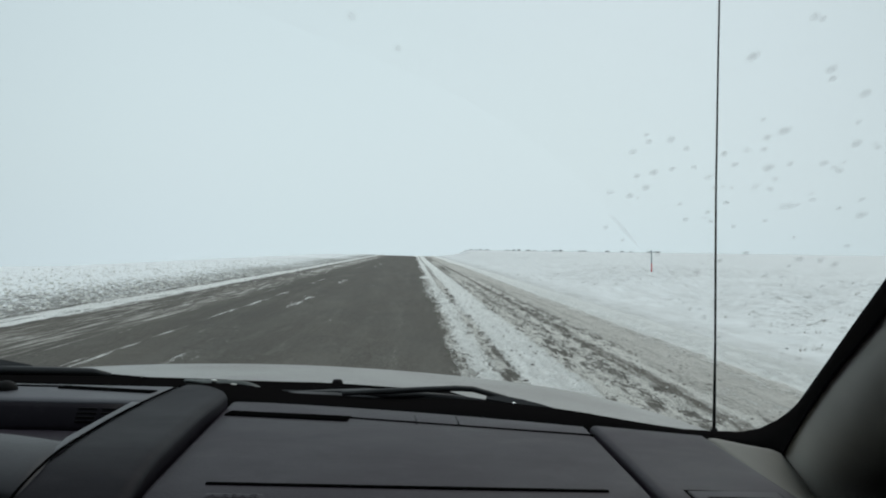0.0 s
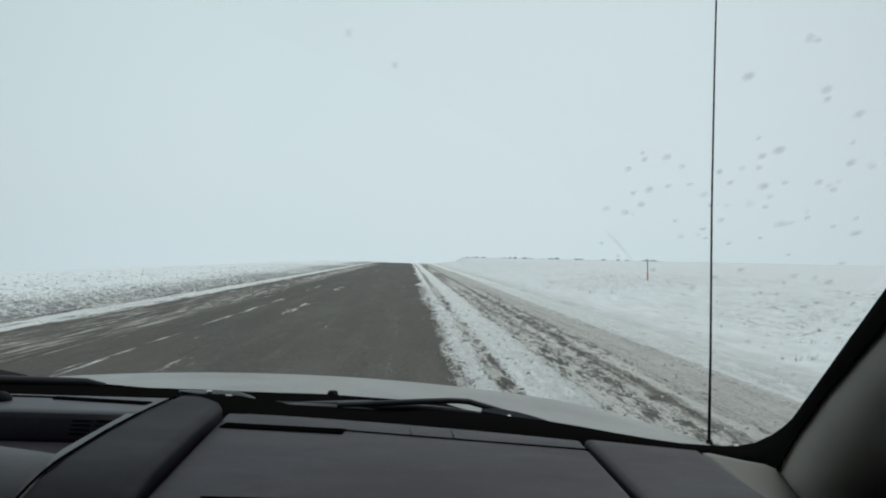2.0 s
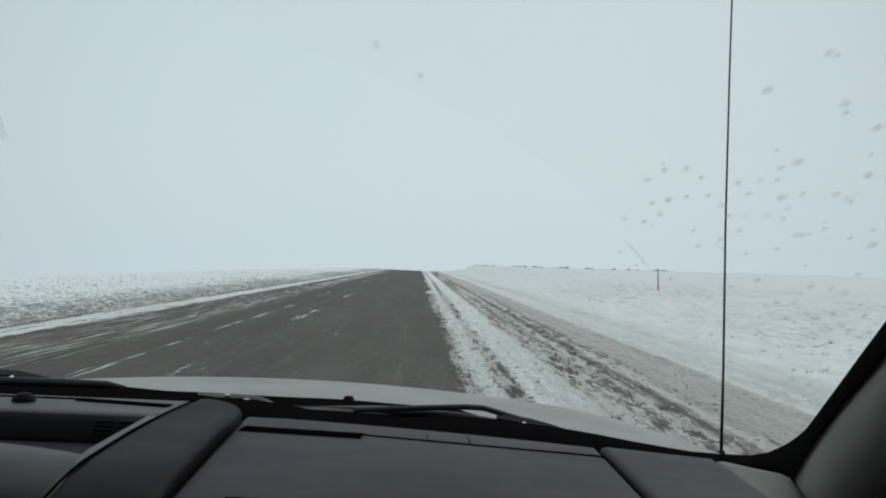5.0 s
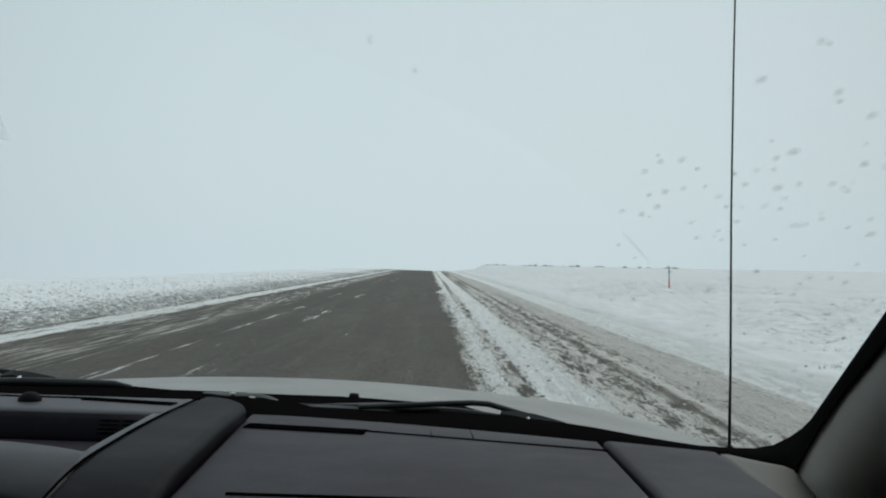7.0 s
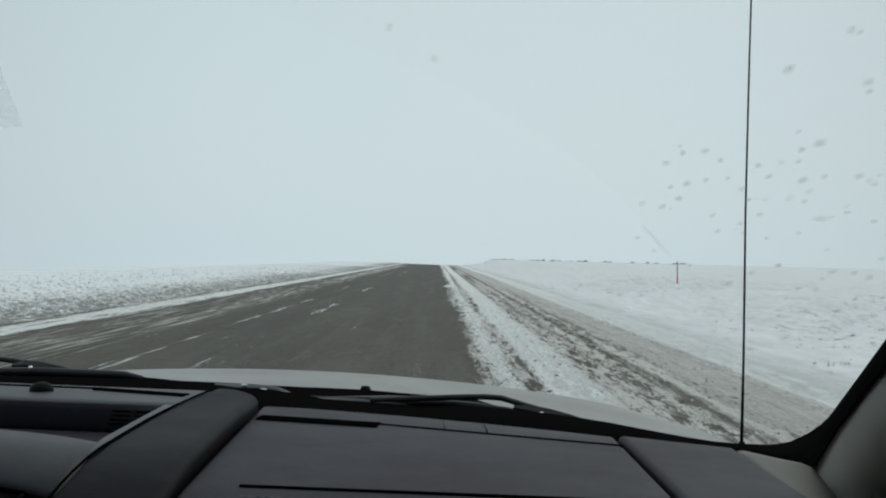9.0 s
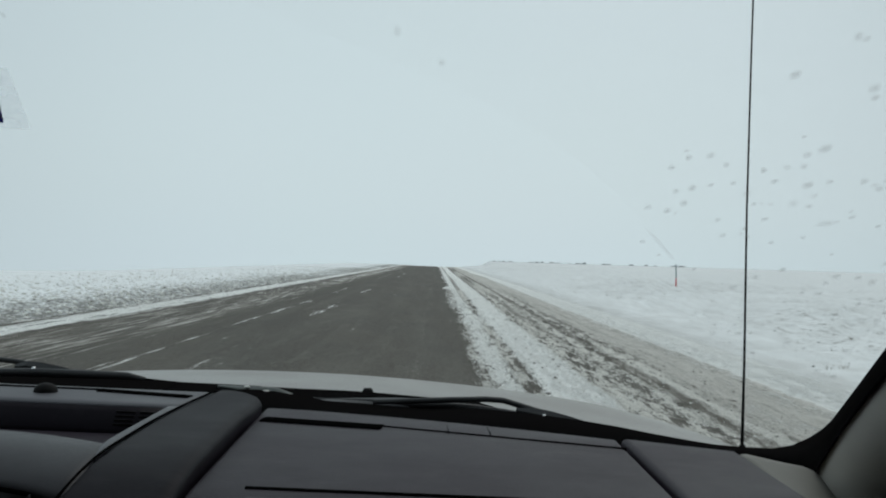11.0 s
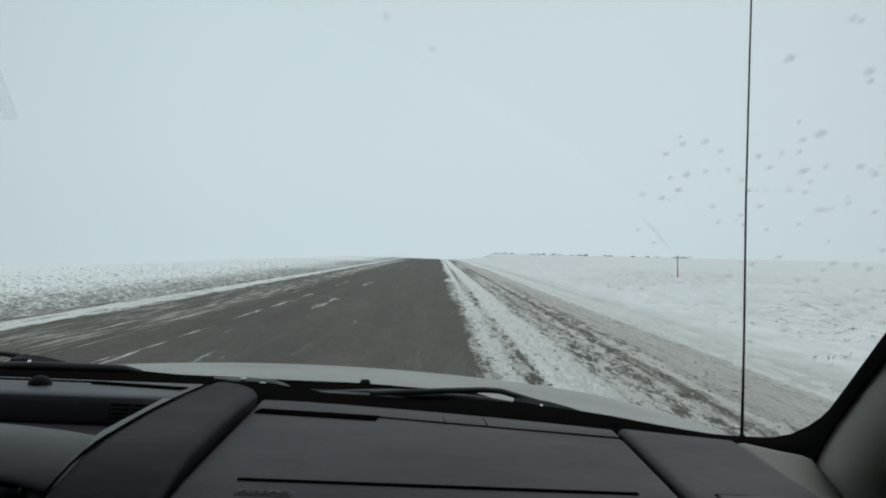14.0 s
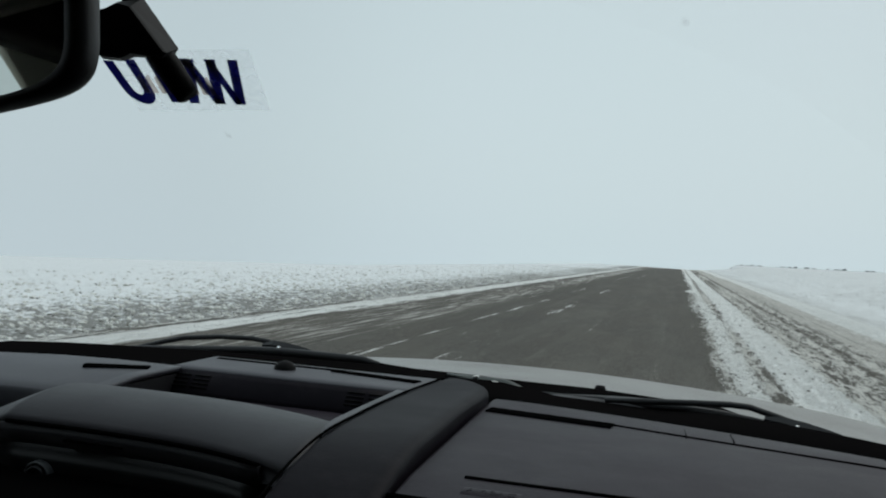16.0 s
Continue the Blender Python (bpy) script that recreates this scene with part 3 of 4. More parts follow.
# black border and seal round the windscreen, from the foot up along the pillar
CORNER = ((0.480, 0.895, 1.1900, 0.480, 0.835, 1.186), (0.517, 0.890, 1.1850, 0.523, 0.797, 1.188), (0.558, 0.905, 1.1770, 0.548, 0.787, 1.188),
          (0.585, 0.909, 1.1732, 0.562, 0.786, 1.188), (0.608, 0.892, 1.1753, 0.580, 0.785, 1.187), (0.630, 0.873, 1.1789, 0.597, 0.785, 1.184),
          (0.641, 0.854, 1.1863, 0.610, 0.785, 1.182), (0.647, 0.8285, 1.1993, 0.622, 0.785, 1.180), (0.649, 0.808, 1.2108, 0.632, 0.775, 1.181),
          (0.649, 0.790, 1.2216, 0.625, 0.740, 1.203), (0.643, 0.736, 1.2564, 0.619, 0.700, 1.231), (0.636, 0.675, 1.2958, 0.611, 0.640, 1.270))


def seal_points(side):
    out = []
    for k in range(25):
        x = lerp(CX, CX + side * 0.46, k / 24)
        out.append(((x, band_y(x), 1.1925 - 0.0065 * max(0.0, min(1.0, (x - 0.18) / 0.08)) - 0.006 * max(0.0, min(1.0, (x - 0.20) / 0.05, (0.42 - x) / 0.05))), (x, (0.824 if x < -0.09 else 0.895 if x < 0.135 else 0.90 - 0.17 * max(x - 0.24, 0) - 0.40 * max(x - 0.24, 0) ** 2) - 0.012, 1.184)))
    for gx, gy, gz, ix, iy, iz in CORNER:
        out.append(((CX + side * gx, gy - 0.004, gz), (CX + side * ix, iy, iz)))
    for z in (1.36, 1.44, 1.55, 1.65, 1.74):
        x = CX + side * (0.636 - 0.19 * (z - 1.2958))
        y = glass_y(x, z) - 0.006
        out.append(((x, y, z), (x - side * 0.026, y - 0.042, z - 0.024)))
    return out


for side in (1, -1):
    pts = seal_points(side)
    rows = [[Vector(a), (Vector(a) + Vector(b)) / 2 + Vector((0, -0.002, 0.002)), Vector(b)] for a, b in pts]
    part("windscreen_seal", solid(rows, (0, 0.004, -0.008)), M_SEAL, car, "black rubber windscreen seal")

# outer cowl between windscreen and bonnet
rows = []
for k in range(41):
    x = CX + lerp(-0.50, 0.50, k / 40)
    y = band_y(x)
    lift = 1.1868 + 0.0012 * max(0.0, min(1.0, (0.22 - x) / 0.1)) + 0.06 * max(0.0, min(0.085 - x, 0.06)) - 0.07 * max(-0.02 - x, 0) - 0.045 * max(x - 0.29, 0) - 3.0 * max(x - 0.44, 0) ** 1.5
    rows.append([(x, y + 0.002, 1.180), (x, y + 0.012, min(lift - 0.012, 1.174)), (x, 1.069, lift), (x, 1.074, lift - 0.0005), (x, 1.085, 1.14)])
part("cowl", solid(rows, (0, 0, -0.03)), M_SEAL, car, "black plastic cowl")

# windscreen
rows = []
for i in range(17):
    z = lerp(1.15, 1.76, i / 16)
    half = 0.66 - 0.20 * (z - 1.20)
    rows.append([(CX + lerp(-half, half, j / 24), glass_y(CX + lerp(-half, half, j / 24), z), z) for j in range(25)])
screen = part("windscreen", solid(rows, (0, 0.003, 0.004)), M_GLASS, car, "clear raked windscreen with dirt spots")
screen.visible_shadow = False

# passenger and driver pillar trim
for side in (1, -1):
    rows = []
    feet = [Vector((CX + side * 0.645, 0.870, 1.075)), Vector((CX + side * 0.636, 0.812, 1.125)), Vector((CX + side * 0.631, 0.782, 1.160))]
    for p in feet + [Vector(b) for a, b in seal_points(side)[-9:]]:
        p = p + Vector((side * 0.0015, -0.002, -0.001))
        rows.append([p + Vector((side * x, y, z)) for x, y, z in ((0, 0, 0), (0.0005, -0.012, 0.000), (0.003, -0.026, -0.001), (0.008, -0.039, -0.002), (0.016, -0.050, -0.003),
                                                                  (0.028, -0.058, -0.004), (0.045, -0.062, -0.006), (0.075, -0.063, -0.008), (0.13, -0.061, -0.010))])
    part("pillar_trim", solid(rows, (side * 0.01, 0.03, 0)), M_TRIM, car, "light grey plastic pillar trim")
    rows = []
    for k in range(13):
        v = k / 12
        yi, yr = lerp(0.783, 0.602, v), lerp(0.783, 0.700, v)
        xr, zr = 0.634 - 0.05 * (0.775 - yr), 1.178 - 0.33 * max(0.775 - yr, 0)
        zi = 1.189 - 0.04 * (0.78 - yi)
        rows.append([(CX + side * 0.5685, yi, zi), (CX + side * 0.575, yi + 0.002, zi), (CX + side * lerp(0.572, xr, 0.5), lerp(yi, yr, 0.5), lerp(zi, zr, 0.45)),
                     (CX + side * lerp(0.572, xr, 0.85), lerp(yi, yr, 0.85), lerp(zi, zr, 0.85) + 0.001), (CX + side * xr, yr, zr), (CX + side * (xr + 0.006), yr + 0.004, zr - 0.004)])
    part("pillar_foot", solid(rows, (0, 0, -0.03)), M_TRIM_SHADED, car, "grey plastic trim beside the dashboard, shade put into its colour")

# ---- dashboard details ----
def strip(points, width, mat, name, parent, label="", lift=0.0006, thick=0.003):
    """A narrow band lying on the dashboard along points."""
    rows = []
    pts = [Vector(p) for p in points]
    for i, p in enumerate(pts):
        way = (pts[min(i + 1, len(pts) - 1)] - pts[max(i - 1, 0)]).normalized()
        side = Vector((-way.y, way.x, 0)) * width / 2
        up = Vector((0, 0, lift))
        rows.append([p - side + up, p - side * 0.5 + up * 1.3, p + side * 0.5 + up * 1.3, p + side + up])
    return part(name, solid(rows, (0, 0, -thick)), mat, parent, label)


def on_pad(xy):
    return [(x, y, pad_top(x, y)) for x, y in xy]


strip(on_pad([(lerp(0.219, 0.331, k / 6), lerp(0.834, 0.819, k / 6)) for k in range(7)]), 0.022, M_SLOT, "defrost_slot", dashboard, "black demister slot", 0.001, 0.006)
strip(on_pad([(lerp(0.331, 0.545, k / 8), lerp(0.826, 0.770, k / 8)) for k in range(9)]), 0.0045, M_SLOT, "seam", dashboard)
strip(on_pad([(lerp(0.2545, 0.518, k / 8), 0.590) for k in range(9)]), 0.0050, M_SLOT, "seam", dashboard)
strip(on_pad([(lerp(0.219, 0.545, k / 8), 0.540) for k in range(9)]), 0.0060, M_SLOT, "seam", dashboard)
for x in (0.391, 0.429):
    strip(on_pad([(x, 0.842), (x + 0.001, 0.822), (x + 0.001, 0.803)]), 0.0012, M_DASH_SOFT, "seam", dashboard)

plate = panel(const(0.258), const(0.2955), const(0.5545), const(0.5740), lambda x, y: pad_top(x, y) + 0.0005, drop=0.004, r=0.002, nx=4, ny=3)
label_plate = part("airbag_plate", plate, M_DASH, dashboard)
words = bpy.data.curves.new("airbag_lettering", "FONT")
words.body, words.size, words.extrude = "AIRBAG", 0.0090, 0.00010
words.materials.append(M_DASH)
lettering = new("airbag_lettering", words)
lettering.matrix_world = pose(0.2612, 0.5610, pad_top(0.275, 0.5645) + 0.0006, 2, 0, 0)
lettering.parent = dashboard

seam_line = []
for k in range(21):
    y = lerp(0.470, 0.905, k / 20)
    seam_line.append((strip_left(y) - 0.0002, y, 1.2052 - 1.25 * max(0.64 - y, 0) ** 2))
part("seam", tube(seam_line, 0.0010, 6), M_SLOT, dashboard)

# side vent at the dashboard's end
vent = part("side_vent", panel(const(0.5695), const(0.6340), const(0.510), const(0.5985), lambda x, y: pad_top(x, y) + 0.0006, drop=0.006, r=0.002, nx=4, ny=4), M_SLOT, car, "dark grey side air vent with slanted slats")
part("vent_frame", panel(const(0.5715), const(0.6320), const(0.510), const(0.5930), lambda x, y: pad_top(x, y) + 0.0016, drop=0.004, r=0.002, nx=4, ny=4), M_DASH, vent)
part("vent_opening", panel(const(0.5800), const(0.6225), const(0.505), const(0.5775), lambda x, y: pad_top(x, y) + 0.0020, drop=0.003, r=0.001, nx=4, ny=4), M_SLOT, vent)
for k in range(4):
    x = 0.5875 + 0.0095 * k
    part("vent_slat", box((x - 0.0012, 0.520, pad_top(x, 0.56) - 0.001), (x + 0.0010, 0.5760, pad_top(x, 0.56) + 0.0028), 0.0005, turn=Matrix.Rotation(0.30, 4, "Z")), M_DASH_SOFT, vent)

# driver's side slot
strip([(lerp(-0.158, -0.104, k / 5), lerp(0.768, 0.792, k / 5), 1.2035) for k in range(6)], 0.016, M_SLOT, "defrost_slot", dashboard, "black demister slot", 0.001, 0.005)

# central pod: ledge, rails, brow, dark face
LEDGE = 1.205
ledge = part("pod_ledge", panel(const(-0.0945), lambda y: strip_left(y) - 0.0014, const(0.812), lambda x: 0.906, lambda x, y: LEDGE, drop=0.05, r=0.004), M_DASH_LIT, dashboard)
strip([(lerp(-0.082, 0.050, k / 5), 0.8850, LEDGE) for k in range(6)], 0.0080, M_SLOT, "seam", dashboard)
for a, b, front in ((0.050, 0.1425, 0.863),):
    strip([(lerp(a, b, k / 5), lerp(0.880, front, k / 5), LEDGE) for k in range(6)], 0.015, M_SLOT, "defrost_slot", dashboard, "black demister slot", 0.001, 0.005)
dome = []
for i in range(7):
    a = math.pi / 2 * i / 6
    dome.append([(0.005 + 0.0110 * math.cos(a) * math.cos(b), 0.860 + 0.0110 * math.cos(a) * math.sin(b), LEDGE + 0.0085 * math.sin(a)) for b in (2 * math.pi * k / 20 for k in range(20))])
dome_bm, _ = lattice(dome, close=True)
part("light_sensor", dome_bm, M_BLACK, dashboard, "small dark dome sensor")
part("pod_rail", panel(lambda y: 0.1368 + 0.20 * max(0.655 - y, 0), lambda y: strip_left(y) - 0.0014, const(0.612), const(0.8125), lambda x, y: LEDGE - 2.2 * max(0.640 - y, 0) ** 2, drop=0.06, r=0.0016, nx=3), M_DASH_LIT, dashboard)
part("pod_rail", panel(const(-0.0955), const(-0.0815), const(0.675), const(0.8125), lambda x, y: LEDGE - 0.10 * max(0.738 - y, 0), drop=0.004, r=0.0016, nx=3), M_DASH_LIT, dashboard)
# rail wall split off in a darker colour, as recess shade
part("pod_side", box((-0.0950, 0.680, 1.165), (-0.0822, 0.8110, 1.1985), 0.001), M_RECESS_SHADE, dashboard, "inner side of the recess, shade put into its colour")
part("pod_tray", panel(const(-0.100), const(0.140), const(0.66), const(0.8125), lambda x, y: 1.181, drop=0.02, r=0.004), M_DASH, dashboard)
# front of the ledge takes the darker padding colour as painted recess shade
face_rows = [[(x, lerp(0.8118, 0.795, v) - 0.0025 * math.sin(math.pi * v), lerp(1.2025, 1.1805, v)) for x in (-0.0850, -0.04, 0.0, 0.05, 0.10, 0.1360)] for v in (0, 0.2, 0.4, 0.6, 0.8, 1)]
ledge_face = part("ledge_face", solid(face_rows, (0, 0.003, -0.002)), M_DASH_SOFT, car, "upright panel with fine grille slits, recess shade in its colour")


def face_y(z):
    v = (1.2025 - z) / 0.022
    return lerp(0.8118, 0.795, v) - 0.0025 * math.sin(math.pi * v)


for cx in (-0.0655, 0.1115):
    for k in range(4):
        z = 1.1985 - 0.0033 * k
        for h in (0, 1):
            part("grille_slit", box((cx - 0.019 + 0.021 * h, face_y(z) - 0.0012, z - 0.0008), (cx - 0.002 + 0.021 * h, face_y(z) + 0.002, z + 0.0008), 0.0003), M_BLACK, ledge_face)

brow_line = [(0.772, 1.170), (0.755, 1.182), (0.738, 1.191), (0.722, 1.197), (0.706, 1.2015), (0.692, 1.2035), (0.675, 1.2034), (0.655, 1.2022), (0.639, 1.1992), (0.626, 1.1955), (0.6165, 1.1910), (0.6115, 1.1872), (0.6125, 1.1852)]


def brow_shift(x):
    return -0.25 * x * x - 0.07 * (x + 0.12) - 1.5 * max(x - 0.03, 0) ** 2


def brow_dip(x):
    return 0.10 * x * x + 0.0015 * (max(x - 0.12775, 0) / 0.0122) ** 2 + 0.42 * max(-0.109 - x, 0)


rows = []
for x in [-0.200, -0.180, -0.160, -0.140, -0.125, -0.1135, -0.1100, -0.1080] + [lerp(-0.106, 0.1462, k / 24) for k in range(25)]:
    rows.append([(x, y + brow_shift(x), z - brow_dip(x)) for y, z in brow_line])
brow = part("pod_brow", solid(rows, (0, 0, -0.012)), M_BROW, dashboard, "curved grey hood over the radio")
# dark gap under the hood's lip, a slanting band and the glossy panel
lip = [(lerp(-0.104, 0.116, k / 12), 0.6095 + brow_shift(lerp(-0.104, 0.116, k / 12)), 1.1862 - brow_dip(lerp(-0.104, 0.116, k / 12))) for k in range(13)]
part("lip_gap", tube([(-0.118, 0.628, 1.166)] + lip + [(0.121, 0.600, 1.172)], 0.0016, 8), M_SLOT, dashboard)
band = []
for k in range(13):
    x = lerp(-0.112, 0.118, k / 12)
    y0, z0 = 0.6090 + brow_shift(x), 1.1858 - brow_dip(x)
    band.append([(x, y0, z0), (x, y0 - 0.0008, z0 - 0.005), (x, y0 + 0.0005, z0 - 0.011), (x, y0 + 0.003, z0 - 0.016)])
part("face_band", solid(band, (0, 0.006, 0)), M_BAND, dashboard, "dark slanting band over the radio")
face_rows = []
for k in range(13):
    x = lerp(-0.112, 0.118, k / 12)
    y0, z0 = 0.6115 + brow_shift(x), 1.1705 - brow_dip(x)
    face_rows.append([(x, y0 + 0.02 * v, lerp(z0, 1.02, v)) for v in (0, 0.1, 0.3, 0.6, 1.0)])
face = part("radio_face", solid(face_rows, (0, 0.012, 0)), M_GLOSS, car, "glossy black radio panel with round knobs")
part("face_trim", box((-0.050, 0.5995, 1.1765), (0.000, 0.6045, 1.1780), 0.0005), M_SLOT, face)
for x, z in ((-0.0731, 1.1476), (0.0615, 1.1405)):
    knob, _ = lattice([[(x + r * math.cos(a), y, z + r * math.sin(a)) for a in (2 * math.pi * k / 24 for k in range(24))]
                       for r, y in ((0.0082, 0.614), (0.0082, 0.602), (0.0076, 0.600), (0.0066, 0.5995), (0.006, 0.601), (0.0005, 0.601))], close=True)
    part("knob", knob, M_GLOSS, face, "round black knob")
    ring, _ = lattice([[(x + r * math.cos(a), y, z + r * math.sin(a)) for a in (2 * math.pi * k / 24 for k in range(24))]
                       for r, y in ((0.0110, 0.616), (0.0110, 0.6030), (0.0100, 0.6015), (0.0090, 0.603))], close=True)
    part("knob_ring", ring, M_RING, face, "dark satin ring")

# ---- wipers ----
def wiper(arm, blade, thick, pin, joint, name="wiper"):
    root = part(name, tube(arm, [0.0050] + [0.0033] * (len(arm) - 2) + [0.0028], 8), M_WIPER, car, "black windscreen wiper at rest")
    part("wiper_blade", tube(blade, thick, 8), M_WIPER, root)
    part("blade_rubber", tube([Vector(p) + Vector((0, -0.004, -r * 1.15)) for p, r in zip(blade, thick)], 0.0016, 6), M_BLACK, root)
    bm = bmesh.new()
    bmesh.ops.create_icosphere(bm, subdivisions=2, radius=0.0029)
    bmesh.ops.translate(bm, vec=pin, verts=bm.verts)
    part("wiper_pin", bm, M_CHROME, root, "small bright pin")
    part("wiper_joint", tube(joint, [0.0035, 0.0072, 0.0080, 0.0065, 0.0035], 6), M_WIPER, root, smooth=False)
    return root


wiper([(0.512, 0.995, 1.178), (0.485, 1.0, 1.1865), (0.456, 1.0, 1.1940), (0.437, 1.0, 1.1945), (0.40, 1.002, 1.1920), (0.36, 1.005, 1.1885), (0.31, 1.012, 1.184)],
      [(0.221, 1.044, 1.1800), (0.262, 1.042, 1.1792), (0.302, 1.038, 1.1802), (0.345, 1.030, 1.1808), (0.390, 1.014, 1.1828), (0.430, 1.002, 1.1825), (0.485, 0.987, 1.1775), (0.560, 0.957, 1.1728), (0.622, 0.925, 1.168)],
      [0.0012, 0.0022, 0.0034, 0.0044, 0.0050, 0.0052, 0.0056, 0.0050, 0.0030], (0.4985, 0.972, 1.1825),
      [(0.470, 0.992, 1.1845), (0.487, 0.989, 1.1825), (0.507, 0.985, 1.1795), (0.530, 0.978, 1.1765), (0.552, 0.970, 1.1740)])
wiper([(-0.088, 1.088, 1.190), (-0.1057, 1.09, 1.1955), (-0.1228, 1.09, 1.2010), (-0.1466, 1.09, 1.2030), (-0.1921, 1.09, 1.2012), (-0.2419, 1.088, 1.1955), (-0.270, 1.085, 1.1885), (-0.302, 1.078, 1.179)],
      [(-0.36, 1.055, 1.174), (-0.286, 1.07, 1.1790), (-0.2295, 1.07, 1.1835), (-0.143, 1.07, 1.1905), (-0.0965, 1.07, 1.1925), (-0.0316, 1.07, 1.1925), (0.012, 1.07, 1.1925), (0.0335, 1.07, 1.1895)],
      [0.0030, 0.0042, 0.0046, 0.0050, 0.0055, 0.0055, 0.0050, 0.0030], (-0.100, 1.070, 1.1965),
      [(-0.128, 1.085, 1.1960), (-0.112, 1.083, 1.1975), (-0.094, 1.080, 1.1960), (-0.070, 1.077, 1.1940), (-0.045, 1.075, 1.1915)])

# grey plastic scuttle between the bonnet and the wiper blade
rows = []
for k in range(9):
    u = k / 8
    x = lerp(0.236, 0.352, u)
    rows.append([(x + 0.004, 1.022, 1.1782 - 0.0005 * u), (x, 1.032, lerp(1.1790, 1.1815, u)), (x - 0.002, 1.044, lerp(1.1795, 1.1852, min(1, u * 1.2)))])
part("scuttle", solid(rows, (0, 0.003, -0.004)), M_COWL_DARK, car, "dark grey plastic scuttle")
# washer jet on the bonnet
jet = [[(0.297 + r * math.cos(a), 1.103 + r * math.sin(a), z) for a in (2 * math.pi * k / 16 for k in range(16))]
       for r, z in ((0.0070, 1.158), (0.0066, 1.1825), (0.0052, 1.1858), (0.0005, 1.1864))]
jet_bm, _ = lattice(jet, close=True)
part("washer_jet", jet_bm, M_BLACK, car, "small black washer jet")
# lens-shaped grey-green plate at the edge of the cowl
rows = []
for k in range(13):
    u = k / 12
    x = lerp(0.133, 0.225, u)
    top = 1.1946 - 0.0105 * max(0.0, (u - 0.68) / 0.32) ** 1.5
    low = min(top - 0.0004, 1.1946 - 0.0102 * min(1.0, u / 0.75) ** 1.15)
    rows.append([(x, lerp(1.012, 1.021, v), lerp(low, top, v) + 0.0006 * math.sin(math.pi * v)) for v in (0, 0.25, 0.5, 0.75, 1)])
part("cowl_plate", solid(rows, (0, 0.003, -0.003)), M_COWL, car, "grey-green lens-shaped plate at the edge of the cowl")
# chips of ice by the wiper
for x, y, r in ((0.188, 1.014, 0.0036), (0.166, 1.016, 0.0028)):
    bm = bmesh.new()
    bmesh.ops.create_icosphere(bm, subdivisions=2, radius=r)
    bmesh.ops.scale(bm, vec=(1.3, 1, 0.45), verts=bm.verts)
    bmesh.ops.translate(bm, vec=(x, y, 1.1905 + (0.188 - x) * 0.18), verts=bm.verts)
    part("ice_chip", bm, M_CLOD_SNOW, car, "small lump of ice")

# whip antenna on the front wing
antenna = part("antenna", tube([(0.905, 1.5, 0.98), (0.903, 1.5, 1.04), (0.9005, 1.5, 1.06)], [0.012, 0.010, 0.005], 12), M_BLACK, car, "thin black whip antenna")
part("antenna_rod", tube([(0.9005, 1.5, 1.055), (0.8985, 1.5, 1.2), (0.8925, 1.5, 1.45), (0.8895, 1.5, 1.7), (0.8885, 1.5, 1.85), (0.889, 1.5, 2.0)], [0.0030, 0.0021, 0.0018, 0.0016, 0.0015, 0.0013], 8), M_BLACK, antenna)

# ---- mirror ----
turn = pose(0.0098, 0.383, 1.4150, -2.5, -9, -9)
outline = []
for k in range(48):
    a = 2 * math.pi * k / 48
    c, d = math.cos(a), math.sin(a)
    outline.append((0.1205 * math.copysign(abs(c) ** 0.24, c) * (1 - 0.05 * max(d, 0)), 0.040 * math.copysign(abs(d) ** 0.36, d)))
rows = [[turn @ Vector((x * f, y, z * f)) for x, z in outline] for f, y in ((0.912, -0.004), (0.922, -0.006), (0.972, -0.006), (1.0, -0.002), (0.99, 0.006), (0.92, 0.014), (0.72, 0.021), (0.35, 0.024))]
shell_bm, vs = lattice(rows, close=True)
shell_bm.faces.new(vs[-1])
bmesh.ops.recalc_face_normals(shell_bm, faces=shell_bm.faces)
mirror = part("rear_view_mirror", shell_bm, M_WIPER, car, "black-rimmed interior rear-view mirror")
rows = [[turn @ Vector((x * f, y, z * f)) for x, z in outline] for f, y in ((0.925, 0.002), (0.925, -0.0046))]
bm, vs = lattice(rows, close=True)
bm.faces.new(vs[-1])
bm.faces.new(list(reversed(vs[0])))
bmesh.ops.recalc_face_normals(bm, faces=bm.faces)
part("mirror_glass", bm, M_MIRROR, mirror, "mirror glass", smooth=False)
part("mirror_stalk", tube([(0.006, 0.405, 1.43), (0.006, 0.43, 1.50), (0.01, 0.455, 1.543)], [0.010, 0.009, 0.016], 12), M_BLACK, mirror)

# ---- bodywork that closes the car ----
def body(name, a, b, r, mat, label=""):
    return part(name, box(a, b, r), mat, car, label)


